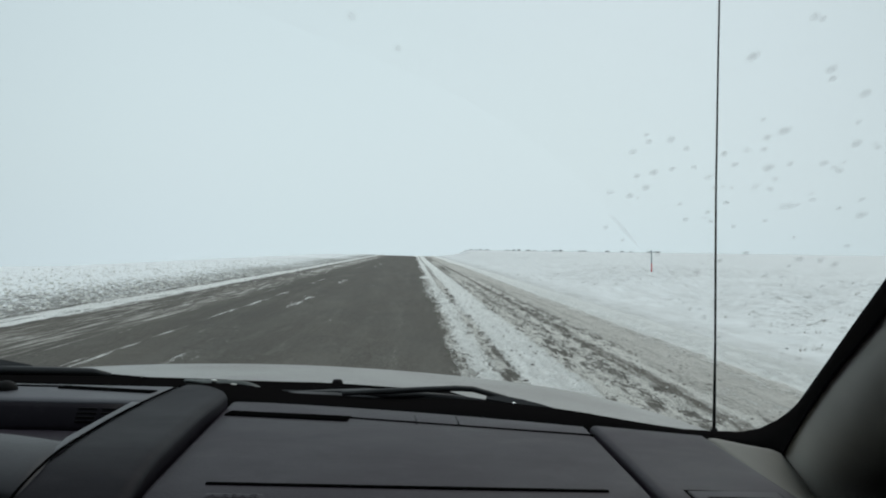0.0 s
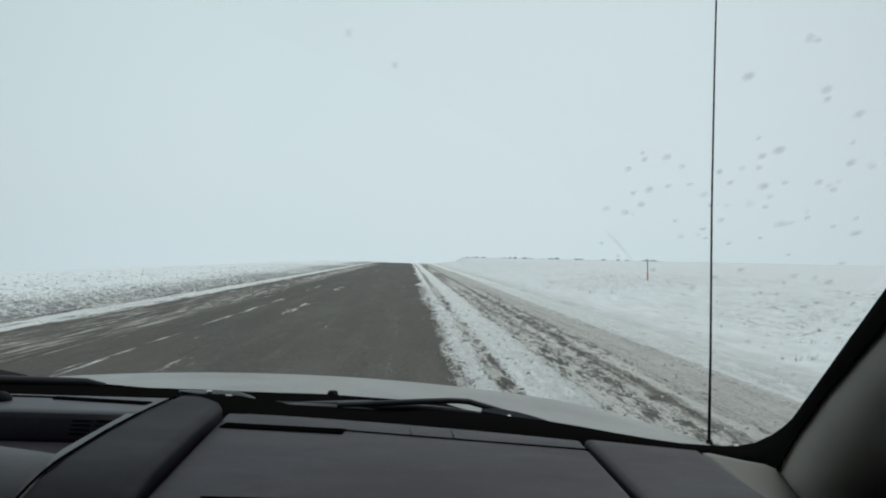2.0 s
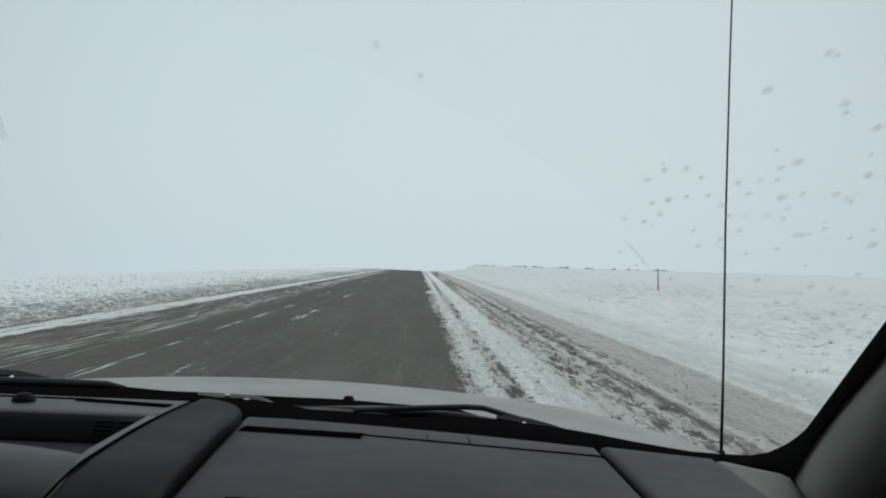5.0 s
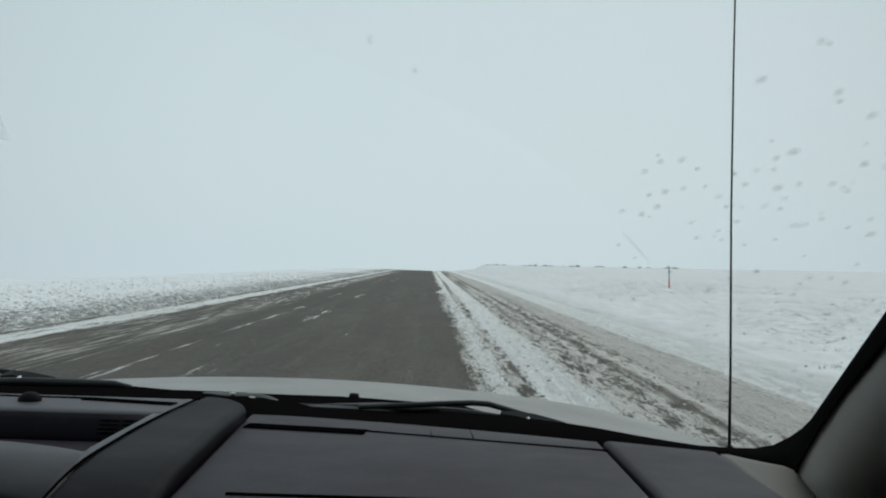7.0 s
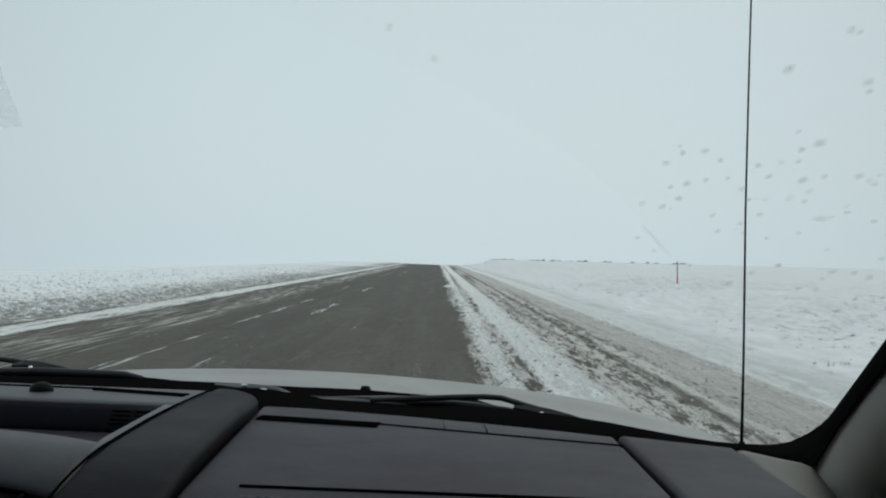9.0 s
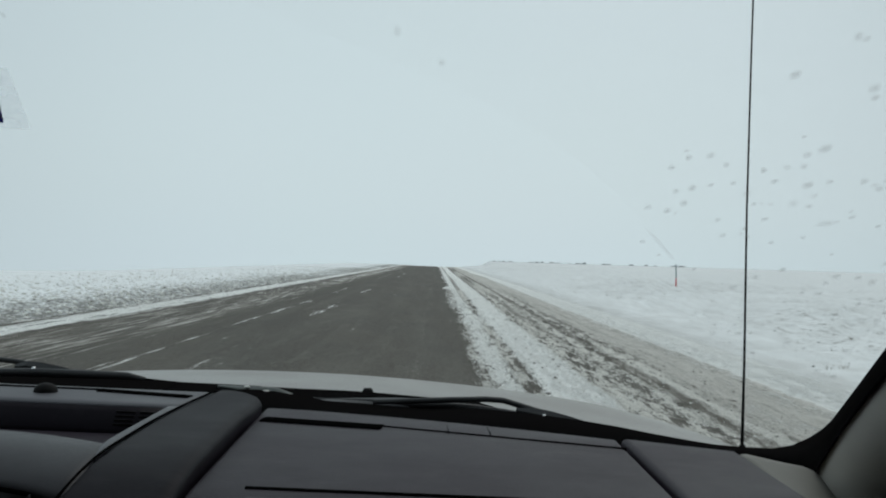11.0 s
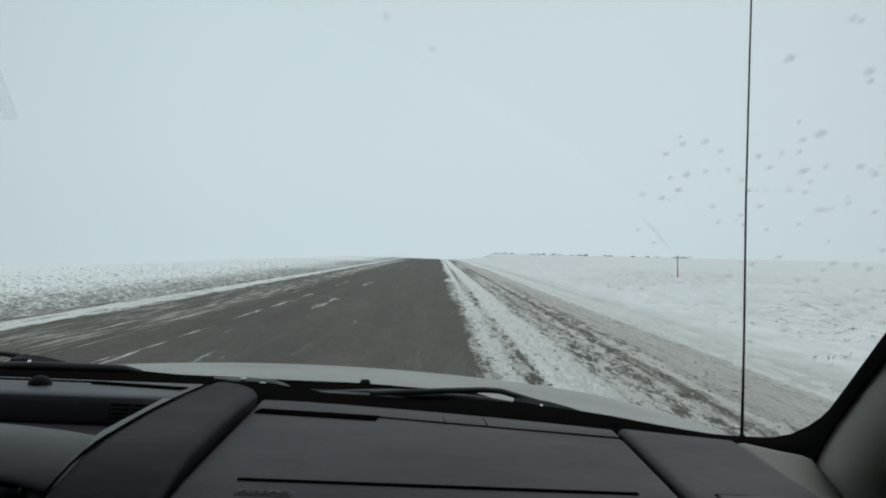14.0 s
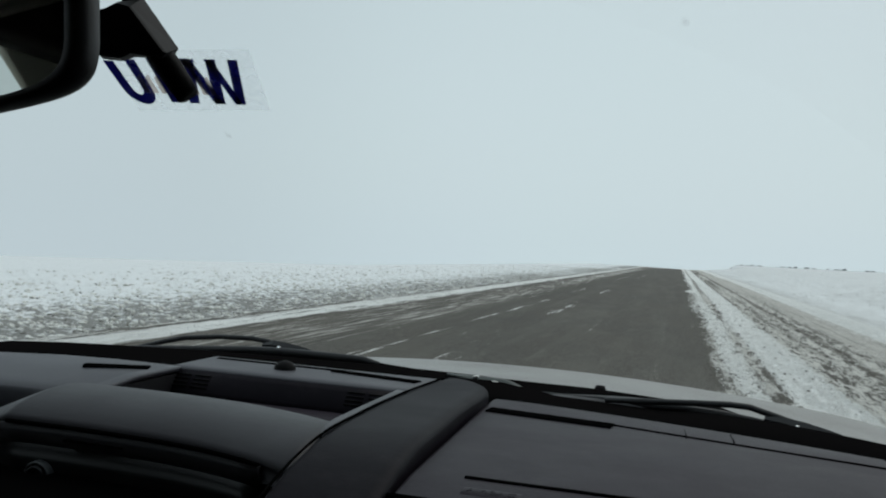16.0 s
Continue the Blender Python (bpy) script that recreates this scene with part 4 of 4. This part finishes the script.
for s in (1, -1):
    xo, xi = CX + s * 0.86, CX + s * 0.775
    lo, hi = min(xo, xi), max(xo, xi)
    body("front_wing", (CX + s * 0.86 - (0.12 if s > 0 else 0), 0.72, 0.62), (CX + s * 0.86 + (0 if s > 0 else 0.12), 1.84, 1.0), 0.05, M_PAINT, "silver front wing")
    body("door_panel", (lo, -0.62, 0.42), (hi, 0.74, 1.14), 0.03, M_LINING, "dark door panel")
    body("rear_side_panel", (lo, -2.45, 0.42), (hi, -0.62, 1.14), 0.03, M_LINING, "dark side panel")
    for y0, y1 in ((-0.72, -0.58), (-2.45, -2.25)):
        body("roof_post", (CX + s * 0.70 - 0.04, y0, 1.12), (CX + s * 0.70 + 0.04, y1, 1.76), 0.02, M_LINING, "grey roof post")
    rows = [[(CX + s * 0.76, 0.42, 1.13), (CX + s * 0.76, -0.58, 1.13)], [(CX + s * 0.66, -0.10, 1.74), (CX + s * 0.66, -0.58, 1.74)]]
    g = part("side_window", solid(rows, (s * 0.004, 0, 0)), M_DIM_GLASS if s > 0 else M_SHADE, car, "side window", smooth=False)
    for y in (1.22, -1.5):
        ring = [[(CX + s * 0.70 + d, y + r * math.cos(a), 0.355 + r * math.sin(a)) for a in (2 * math.pi * k / 32 for k in range(32))]
                for r, d in ((0.20, -0.10), (0.33, -0.11), (0.355, -0.07), (0.355, 0.07), (0.33, 0.11), (0.20, 0.10))]
        bm, _ = lattice(ring, close=True)
        wheel = part("wheel", bm, M_TYRE, car, "road wheel")
        part("rim", tube([(CX + s * 0.70 - 0.09, y, 0.355), (CX + s * 0.70 + 0.09, y, 0.355)], 0.205, 28), M_CHROME, wheel)
    body("roof_rail", (CX + s * 0.69 - 0.05, -0.70, 1.60), (CX + s * 0.69 + 0.05, 0.10, 1.76), 0.02, M_LINING, "dark roof rail lining")
    # closed rear sides, out of view, added to cut the light from behind
    body("rear_light_block", (CX + s * 0.72 - 0.03, -2.30, 1.10), (CX + s * 0.72 + 0.03, -0.70, 1.76), 0.02, M_LINING, "unseen dark side panel that keeps rear light out")
# rear pane added to hold light back from the pillar trim
rows = [[(CX - 0.70, -2.44, 1.15), (CX + 0.70, -2.44, 1.15)], [(CX - 0.66, -2.40, 1.75), (CX + 0.66, -2.40, 1.75)]]
part("rear_window", solid(rows, (0, -0.004, 0)), M_DIM_GLASS, car, "unseen rear window, darkened to hold back cabin light", smooth=False)
for s in (1, -1):
    xo = CX + s * 0.868
    body("door_skin", (min(xo, xo - s * 0.006), -0.60, 0.45), (max(xo, xo - s * 0.006), 0.72, 1.12), 0.002, M_PAINT, "silver door skin")
    body("rear_wing", (min(xo, xo - s * 0.006), -2.46, 0.45), (max(xo, xo - s * 0.006), -0.61, 1.12), 0.002, M_PAINT, "silver rear wing")
body("roof_skin", (CX - 0.735, -2.46, 1.803), (CX + 0.735, 0.13, 1.815), 0.005, M_PAINT, "silver roof")
body("bulkhead", (CX - 0.72, 0.93, 0.42), (CX + 0.72, 0.97, 1.12), 0.01, M_SLOT, "dark bulkhead")
body("front_end", (CX - 0.80, 1.66, 0.42), (CX + 0.80, 1.78, 1.0), 0.04, M_PAINT, "silver front end")
body("roof", (CX - 0.74, -2.45, 1.74), (CX + 0.74, 0.14, 1.80), 0.03, M_ROOF, "light grey roof lining")
body("car_floor", (CX - 0.80, -2.45, 0.36), (CX + 0.80, 0.95, 0.42), 0.01, M_LINING, "dark car floor")
body("tailgate", (CX - 0.78, -2.50, 0.42), (CX + 0.78, -2.42, 1.16), 0.02, M_LINING, "dark tailgate")

def on_glass(x, z, off):
    return (x, glass_y(x, z) - off, z)


# black panels added to keep side light off the pillars, and grab handles
for s in (1, -1):
    rows = [[(CX + s * 0.755, 0.44, 0.60), (CX + s * 0.735, 0.80, 0.60)], [(CX + s * 0.755, 0.43, 1.14), (CX + s * 0.745, 0.80, 1.14)],
            [(CX + s * 0.72, 0.16, 1.44), (CX + s * 0.70, 0.50, 1.44)], [(CX + s * 0.665, -0.11, 1.75), (CX + s * 0.64, 0.12, 1.75)]]
    part("side_light_block", solid(rows, (s * 0.02, 0, 0)), M_SEAL, car, "added black panel by the side window, keeps light off the pillar")
    part("grab_handle", tube([(CX + s * 0.690, 0.645, 1.292), (CX + s * 0.664, 0.618, 1.280), (CX + s * 0.657, 0.608, 1.264), (CX + s * 0.655, 0.606, 1.248), (CX + s * 0.657, 0.608, 1.232), (CX + s * 0.664, 0.618, 1.217), (CX + s * 0.690, 0.645, 1.206)],
                             [0.010, 0.0125, 0.013, 0.013, 0.013, 0.0125, 0.010], 14), M_TRIM, car, "light grey grab handle on the pillar")
# black sheet added where the gap between dash and door lies in shade
body("gap_backing", (CX + 0.640, 0.40, 0.50), (CX + 0.660, 0.70, 1.06), 0.005, M_SLOT, "added black panel standing in for the dark gap below the pillar")
# unseen panel added under the glass to dim the front of the dashboard
rows = []
for z in (1.745, 1.69, 1.62, 1.552):
    rows.append([(x, glass_y(x, z) - 0.02, z) for x in (CX + lerp(-0.60, 0.60, k / 16) for k in range(17))])
part("windscreen_light_block", solid(rows, (0, -0.012, -0.012)), M_LINING, car, "unseen dark panel along the windscreen top, keeps light off the dash")

# slanting panel added to shape what the mirror shows of the driver's window
rows = [[(-0.668, -0.02, 1.64), (-0.668, -0.62, 1.64)], [(-0.672, -0.12, 1.54), (-0.672, -0.62, 1.54)], [(-0.678, -0.34, 1.32), (-0.678, -0.62, 1.32)], [(-0.684, -0.56, 1.10), (-0.684, -0.62, 1.10)]]
part("mirror_backdrop", solid(rows, (-0.02, 0, 0)), M_POST, car, "added olive-grey slanting panel for the mirror to reflect")

# ---- things in the car ----
# spots of dried mud on the screen
rng = random.Random(11)
spots = []
SPOTS = ((0.531, 1.420), (0.543, 1.421), (0.554, 1.416), (0.551, 1.405), (0.541, 1.403), (0.563, 1.406), (0.532, 1.401), (0.519, 1.391),
         (0.540, 1.394), (0.532, 1.389), (0.565, 1.384), (0.573, 1.374), (0.584, 1.379), (0.581, 1.394), (0.576, 1.413), (0.585, 1.407),
         (0.594, 1.421), (0.596, 1.415), (0.601, 1.424), (0.604, 1.405), (0.614, 1.407), (0.611, 1.399), (0.631, 1.407), (0.641, 1.403),
         (0.640, 1.417), (0.634, 1.427), (0.628, 1.440), (0.606, 1.451), (0.609, 1.447), (0.585, 1.472), (0.589, 1.471), (0.566, 1.458),
         (0.638, 1.387), (0.632, 1.384), (0.625, 1.383), (0.612, 1.393), (0.620, 1.374), (0.592, 1.385), (0.604, 1.370), (0.663, 1.387),
         (0.669, 1.378), (0.621, 1.352), (0.642, 1.336), (0.676, 1.346), (0.679, 1.330), (0.608, 1.346), (0.697, 1.318))
for x, z in SPOTS:
    spots.append((x, z, rng.uniform(0.0011, 0.0018), rng.uniform(0.45, 1.0)))
while len(spots) < 105:
    x, z = rng.uniform(0.52, 0.73), rng.uniform(1.26, 1.43)
    if z > 1.49 - 0.30 * (x - 0.54) or z < 1.30 - 0.6 * (x - 0.60):
        continue
    spots.append((x, z, rng.uniform(0.0008, 0.0019), rng.uniform(0.25, 0.75)))
for x, z in ((0.372, 1.468), (0.345, 1.482), (0.03, 1.413), (0.10, 1.487)):
    spots.append((x, z, 0.0018, 0.35))
for x, z, r, k in spots:
    bm = bmesh.new()
    veil = bm.verts.layers.float.new("veil")
    ax, lean = rng.uniform(1.0, 1.4), rng.uniform(0.2, 1.0)
    rings = []
    mid = bm.verts.new((x, glass_y(x, z) - 0.002, z))
    mid[veil] = k
    for f, w in ((0.5, 0.85 * k), (1.0, 0.45 * k), (1.8, 0.0)):
        ring = []
        for a in range(12):
            u, v = math.cos(a * math.pi / 6) * ax * r * f, math.sin(a * math.pi / 6) * r * f * 0.95
            px, pz = x + u * math.cos(lean) - v * math.sin(lean), z + u * math.sin(lean) * 0.5 + v * math.cos(lean)
            q = bm.verts.new((px, glass_y(px, pz) - 0.002, pz))
            q[veil] = w
            ring.append(q)
        rings.append(ring)
    for a in range(12):
        b = (a + 1) % 12
        bm.faces.new((mid, rings[0][a], rings[0][b]))
        for p, q in zip(rings, rings[1:]):
            bm.faces.new((p[a], q[a], q[b], p[b]))
    part("mud_spot", bm, M_SPOT, screen).visible_shadow = False

# thin road film outside the wiper's sweep
def sweep(x):
    d = x - 0.345
    return 1.468 - 0.30 * d - (0.45 * d * d + 3.6 * d ** 3 if d > 0 else 0)


bm = bmesh.new()
lay = bm.verts.layers.float.new("veil")
bm, vs = lattice([[on_glass(lerp(0.25, 0.70, i / 30), lerp(max(sweep(lerp(0.25, 0.70, i / 30)), 1.24), 1.60, j / 6), 0.0010) for j in range(7)] for i in range(31)], bm)
for row in vs:
    for j, v in enumerate(row):
        v[lay] = 0.55 if j == 0 else 1.0
part("road_film", bm, M_HAZE, screen, "faint dirty film").visible_shadow = False

# a streak left by the wiper
bm = bmesh.new()
lay = bm.verts.layers.float.new("veil")
bm, vs = lattice([[on_glass(0.5235 + 0.0275 * k / 8 + o, 1.3775 - 0.0205 * k / 8 - 0.002 * (k / 8) ** 2 + o * 0.8, 0.0014) for o in (-0.0012, 0, 0.0012)] for k in range(9)], bm)
for k, row in enumerate(vs):
    row[1][lay] = 0.45 * math.sin(math.pi * (k + 0.6) / 9.2)
part("wiper_streak", bm, M_SPOT, screen, "grey streak left by the wiper").visible_shadow = False

# a sticker on the screen, seen from behind
def decal(name, polys, off, mat, parent=None, label="", veil_value=None):
    bm = bmesh.new()
    lay = bm.verts.layers.float.new("veil")
    for poly in polys:
        a = [bm.verts.new(on_glass(x, z, off)) for x, z in poly]
        b = [bm.verts.new(on_glass(x, z, off + 0.0004)) for x, z in poly]
        for v in a + b:
            v[lay] = 1.0
        bm.faces.new(a)
        bm.faces.new(list(reversed(b)))
        for i in range(len(a)):
            j = (i + 1) % len(a)
            bm.faces.new((a[i], b[i], b[j], a[j]))
    bmesh.ops.recalc_face_normals(bm, faces=bm.faces)
    return part(name, bm, mat, parent, label, smooth=False)


sticker = decal("windscreen_sticker", [[(-0.033, 1.4600), (0.0845, 1.4625), (0.0765, 1.4295), (-0.032, 1.4265)]], 0.0012, M_FILM)
tagged(sticker, "clear film sticker with navy slanted bars on the windscreen", "sticker")
sticker.visible_shadow = False
TOPZ, LOWZ = 1.4570, 1.4325


def bar(xt, xb, w):
    xt, xb = xt + 0.0022, xb + 0.0022
    return [(xt, TOPZ), (xt + w, TOPZ), (xb + w, LOWZ), (xb, LOWZ)]


arc = [(-0.0331, TOPZ - 0.002), (-0.0255, TOPZ - 0.002)]
inner = [(-0.0255 + 0.0, 1.4425)] + [(-0.0212 - 0.0043 * math.cos(a), 1.4405 - 0.0042 * math.sin(a)) for a in (math.pi * k / 8 for k in range(1, 8))] + [(-0.0165, 1.4425), (-0.0160, TOPZ - 0.001)]
outer = [(-0.0080, TOPZ - 0.001), (-0.0092, 1.4405)] + [(-0.0212 + 0.0120 * math.cos(a), 1.4400 - 0.0092 * math.sin(a)) for a in (math.pi * k / 10 for k in range(1, 10))] + [(-0.0331, 1.4405)]
for poly in (arc + inner + outer, bar(-0.0006, -0.0020, 0.0085), bar(0.0285, 0.0125, 0.0078), bar(0.0255, 0.0330, 0.0078),
             bar(0.0450, 0.0335, 0.0078), bar(0.0440, 0.0495, 0.0060), bar(0.0620, 0.0500, 0.0075),
             [(0.0345, TOPZ + 0.0002), (0.0262, TOPZ + 0.0002), (0.0262, TOPZ - 0.0036), (0.0345, TOPZ - 0.0036)]):
    decal("printed_bar", [poly], 0.0018 + 0.0006 * rng.random(), M_NAVY, sticker)
smudges = []
for k in range(9):
    x = -0.016 + 0.0066 * k
    smudges.append([(x, 1.4372), (x + 0.0042, 1.4376), (x + 0.0050, 1.4480), (x + 0.0012, 1.4462)])
worn = decal("worn_print", smudges, 0.0030, M_FILM_GREY, sticker)
worn.visible_shadow = False

# dash camera behind the mirror
cam_front = [(0.0899, 1.4416), (0.0975, 1.4429), (0.1040, 1.4458), (0.1118, 1.4440), (0.1329, 1.4212), (0.1305, 1.4185), (0.1240, 1.4195), (0.1135, 1.4208), (0.1076, 1.4185), (0.0964, 1.4195), (0.0910, 1.4230)]
cam_back = [(0.080, 1.4445), (0.088, 1.4470), (0.0935, 1.4510), (0.1072, 1.4524), (0.1288, 1.4272), (0.1272, 1.4240), (0.116, 1.4225), (0.104, 1.4225), (0.098, 1.4205), (0.086, 1.4215), (0.081, 1.4260)]
rows = [[(lerp(x, 0.112, 0.06), 0.4135, lerp(z, 1.432, 0.06)) for x, z in cam_front], [(x, 0.415, z) for x, z in cam_front], [(x, 0.432, z) for x, z in cam_back]]
bm, vs = lattice(rows, close=True)
bm.faces.new(vs[0])
bm.faces.new(list(reversed(vs[-1])))
bmesh.ops.recalc_face_normals(bm, faces=bm.faces)
recorder = part("dash_camera", bm, M_CASE, None, smooth=False)
tagged(recorder, "small black dash camera hanging beside the mirror", "camera")
part("camera_arm", tube([(0.1215, 0.4245, 1.4240), (0.1280, 0.4245, 1.4170), (0.1360, 0.424, 1.4080), (0.1405, 0.424, 1.4025)], [0.0060, 0.0068, 0.0062, 0.0056], 10), M_BLACK, recorder, smooth=True)
part("camera_mount", tube([(0.103, 0.424, 1.442), (0.102, 0.430, 1.455), (0.103, 0.445, 1.50), (0.105, 0.462, 1.538)], [0.004, 0.0035, 0.005, 0.016], 12), M_BLACK, recorder)

# ---- roadside ----
ball = bmesh.new()
bmesh.ops.create_icosphere(ball, subdivisions=1, radius=1.0)
BALL = ([tuple(v.co) for v in ball.verts], [[v.index for v in f.verts] for f in ball.faces])
ball.free()


def chunk(bm, x, y, z, r, rnd, flat=0.6):
    sx, sy, sz = r * rnd.uniform(0.7, 1.4), r * rnd.uniform(0.7, 1.4), r * flat * rnd.uniform(0.6, 1.2)
    t = rnd.uniform(0, 6.28)
    pts = []
    for c in BALL[0]:
        k = rnd.uniform(0.75, 1.2)
        px, py = c[0] * sx * k, c[1] * sy * k
        pts.append((x + px * math.cos(t) - py * math.sin(t), y + px * math.sin(t) + py * math.cos(t), z + c[2] * sz * k))
    tris = BALL[1]
    bm[1].extend([[i + len(bm[0]) for i in f] for f in tris])
    bm[0].extend(pts)


def scatter(name, count, place, size, mat, label, category, seed, ground_at=None):
    rnd = random.Random(seed)
    data = ([], [])
    for _ in range(count):
        x, y = place(rnd)
        r = size(rnd)
        chunk(data, x, y, (ground_at or land_z)(x, y) + r * 0.15, r, rnd)
    me = bpy.data.meshes.new(name)
    me.from_pydata(data[0], [], data[1])
    me.materials.append(mat)
    return tagged(new(name, me), label, category, kind="stuff")


def left_place(rnd):
    d = rnd.expovariate(1 / 5.0)
    return -6.25 - d % 11.5, 7 + 95 * rnd.random() ** 1.7


def right_place(rnd):
    while True:
        x, y = 5.6 + rnd.expovariate(1 / 7.0), 9 + 95 * rnd.random() ** 1.5
        if float(fbm(np.array([x * 0.16]), np.array([y * 0.10]), 3)[0]) > 0.5:
            return x, y


scatter("soil_clods", 2000, left_place, lambda r: r.uniform(0.008, 0.030), M_CLOD, "dark frozen soil clods lying in the snow", "clods", 21)
scatter("snowy_clods", 5200, left_place, lambda r: r.uniform(0.015, 0.058), M_CLOD_SNOW, "snow-capped lumps of ploughed soil", "clods", 22)
scatter("bank_clods", 300, right_place, lambda r: r.uniform(0.010, 0.028), M_CLOD, "dark soil crumbs on the snow bank", "clods", 23)


def far_place(rnd):
    return -rnd.uniform(90, 420), rnd.uniform(170, 620)


scatter("far_bushes", 22, far_place, lambda r: r.uniform(0.35, 0.9), M_FARDARK, "small dark leafless bushes far out on the snowy plain", "bushes", 27)


def road_z(x, y):
    return float(road_height(np.array([float(x)]), np.array([float(y)]))[0])


def verge_place(rnd):
    y = 4.6 + 55 * rnd.random() ** 1.7
    if rnd.random() < 0.35:
        return float(right_edge(np.array([y]))[0]) + 0.10 + abs(rnd.gauss(0.0, 0.35)), y
    return rnd.gauss(2.7, 0.62), y


def edge_place(rnd):
    return rnd.gauss(-5.0, 0.5), 6 + 60 * rnd.random() ** 1.7


scatter("slush_crumbs", 2600, verge_place, lambda r: min(r.expovariate(1 / 0.005) + 0.005, 0.024), M_SLUSH, "frozen brown slush crumbs thrown up along the road", "slush", 24, road_z)
scatter("snow_crumbs", 2600, verge_place, lambda r: min(r.expovariate(1 / 0.005) + 0.005, 0.026), M_CLOD_SNOW, "loose white snow crumbs along the road edge", "snow", 25, road_z)
scatter("edge_crumbs", 900, edge_place, lambda r: min(r.expovariate(1 / 0.005) + 0.005, 0.022), M_SLUSH, "grey slush crumbs along the far road edge", "slush", 26, road_z)

rnd = random.Random(31)
verts, faces = [], []
for _ in range(330):
    if rnd.random() < 0.6:
        x, y = right_place(rnd)
    else:
        x, y = left_place(rnd)
    z = land_z(x, y) - 0.02
    for _ in range(rnd.randint(3, 9)):
        a, h = rnd.uniform(0, 6.28), rnd.uniform(0.04, 0.12)
        lean = rnd.uniform(0.1, 0.9) * h
        bx, by = x + rnd.uniform(-0.06, 0.06), y + rnd.uniform(-0.06, 0.06)
        w = 0.0035
        n = len(verts)
        verts += [(bx - w, by, z), (bx + w, by, z), (bx, by + w, z), (bx + lean * math.cos(a), by + lean * math.sin(a), z + h)]
        faces += [(n, n + 1, n + 3), (n + 1, n + 2, n + 3), (n + 2, n, n + 3)]
me = bpy.data.meshes.new("dry_grass")
me.from_pydata(verts, [], faces)
me.materials.append(M_STRAW)
tagged(new("dry_grass", me), "sparse dry grass stalks poking through snow", "grass", kind="stuff")

# red marker stake
sx, sy = 11.65, 42.0
stake = part("marker_stake", tube([(sx, sy, land_z(sx, sy) - 0.1), (sx - 0.01, sy, land_z(sx, sy) + 0.5), (sx - 0.04, sy, land_z(sx, sy) + 1.05)], [0.030, 0.028, 0.026], 10), M_FARDARK)
part("red_band", tube([(sx, sy, land_z(sx, sy) - 0.05), (sx - 0.0035, sy, land_z(sx, sy) + 0.40)], 0.033, 10), M_RED, stake, "red painted band")
tagged(stake, "thin grey marker stake with a red foot standing in the snow", "stake")

# low farm buildings on the far rise
def farm_shed(x0, x1, high, rnd):
    y = 1558.0
    x, half = (x0 + x1) / 2, (x1 - x0) / 2
    z = min(land_z(x0, y), land_z(x1, y)) - 0.6
    root = new("farm_shed")
    root.location = (x, y, z)
    part("wall", box((-half, -4, 0), (half, 4, high * 0.42 + 0.6), 0.05), M_FARDARK, root, smooth=False)
    top = half * rnd.uniform(0.35, 0.75)
    shift = rnd.uniform(-0.2, 0.2) * half
    rows = [[(-half - 0.4, -4.6, high * 0.40 + 0.5), (half + 0.4, -4.6, high * 0.40 + 0.5)], [(shift - top, 0, high + 0.6), (shift + top, 0, high + 0.6)], [(-half - 0.4, 4.6, high * 0.40 + 0.5), (half + 0.4, 4.6, high * 0.40 + 0.5)]]
    part("roof", solid(rows, (0, 0, -0.25)), M_FARDARK, root, smooth=False)
    return tagged(root, "long low dark shed on the snowy horizon", "shed", "farm sheds on the horizon")


SHEDS = ((83, 90, 2.6), (91, 97, 1.6), (98, 104, 1.8), (108, 113, 1.4), (115, 120, 2.0), (126, 133, 1.8), (161, 170, 1.6), (173, 178, 2.2), (182, 187, 2.8), (197, 205, 2.4), (209, 216, 1.6),
         (232, 234, 1.6), (243, 252, 2.0), (254, 261, 3.4), (289, 295, 2.2), (297, 303, 1.8), (336, 343, 2.2), (363, 368, 2.4), (378, 384, 1.8), (409, 420, 2.0), (423, 433, 2.2))
shed_rnd = random.Random(5)
for x0, x1, high in SHEDS:
    farm_shed(x0, x1, high, shed_rnd)
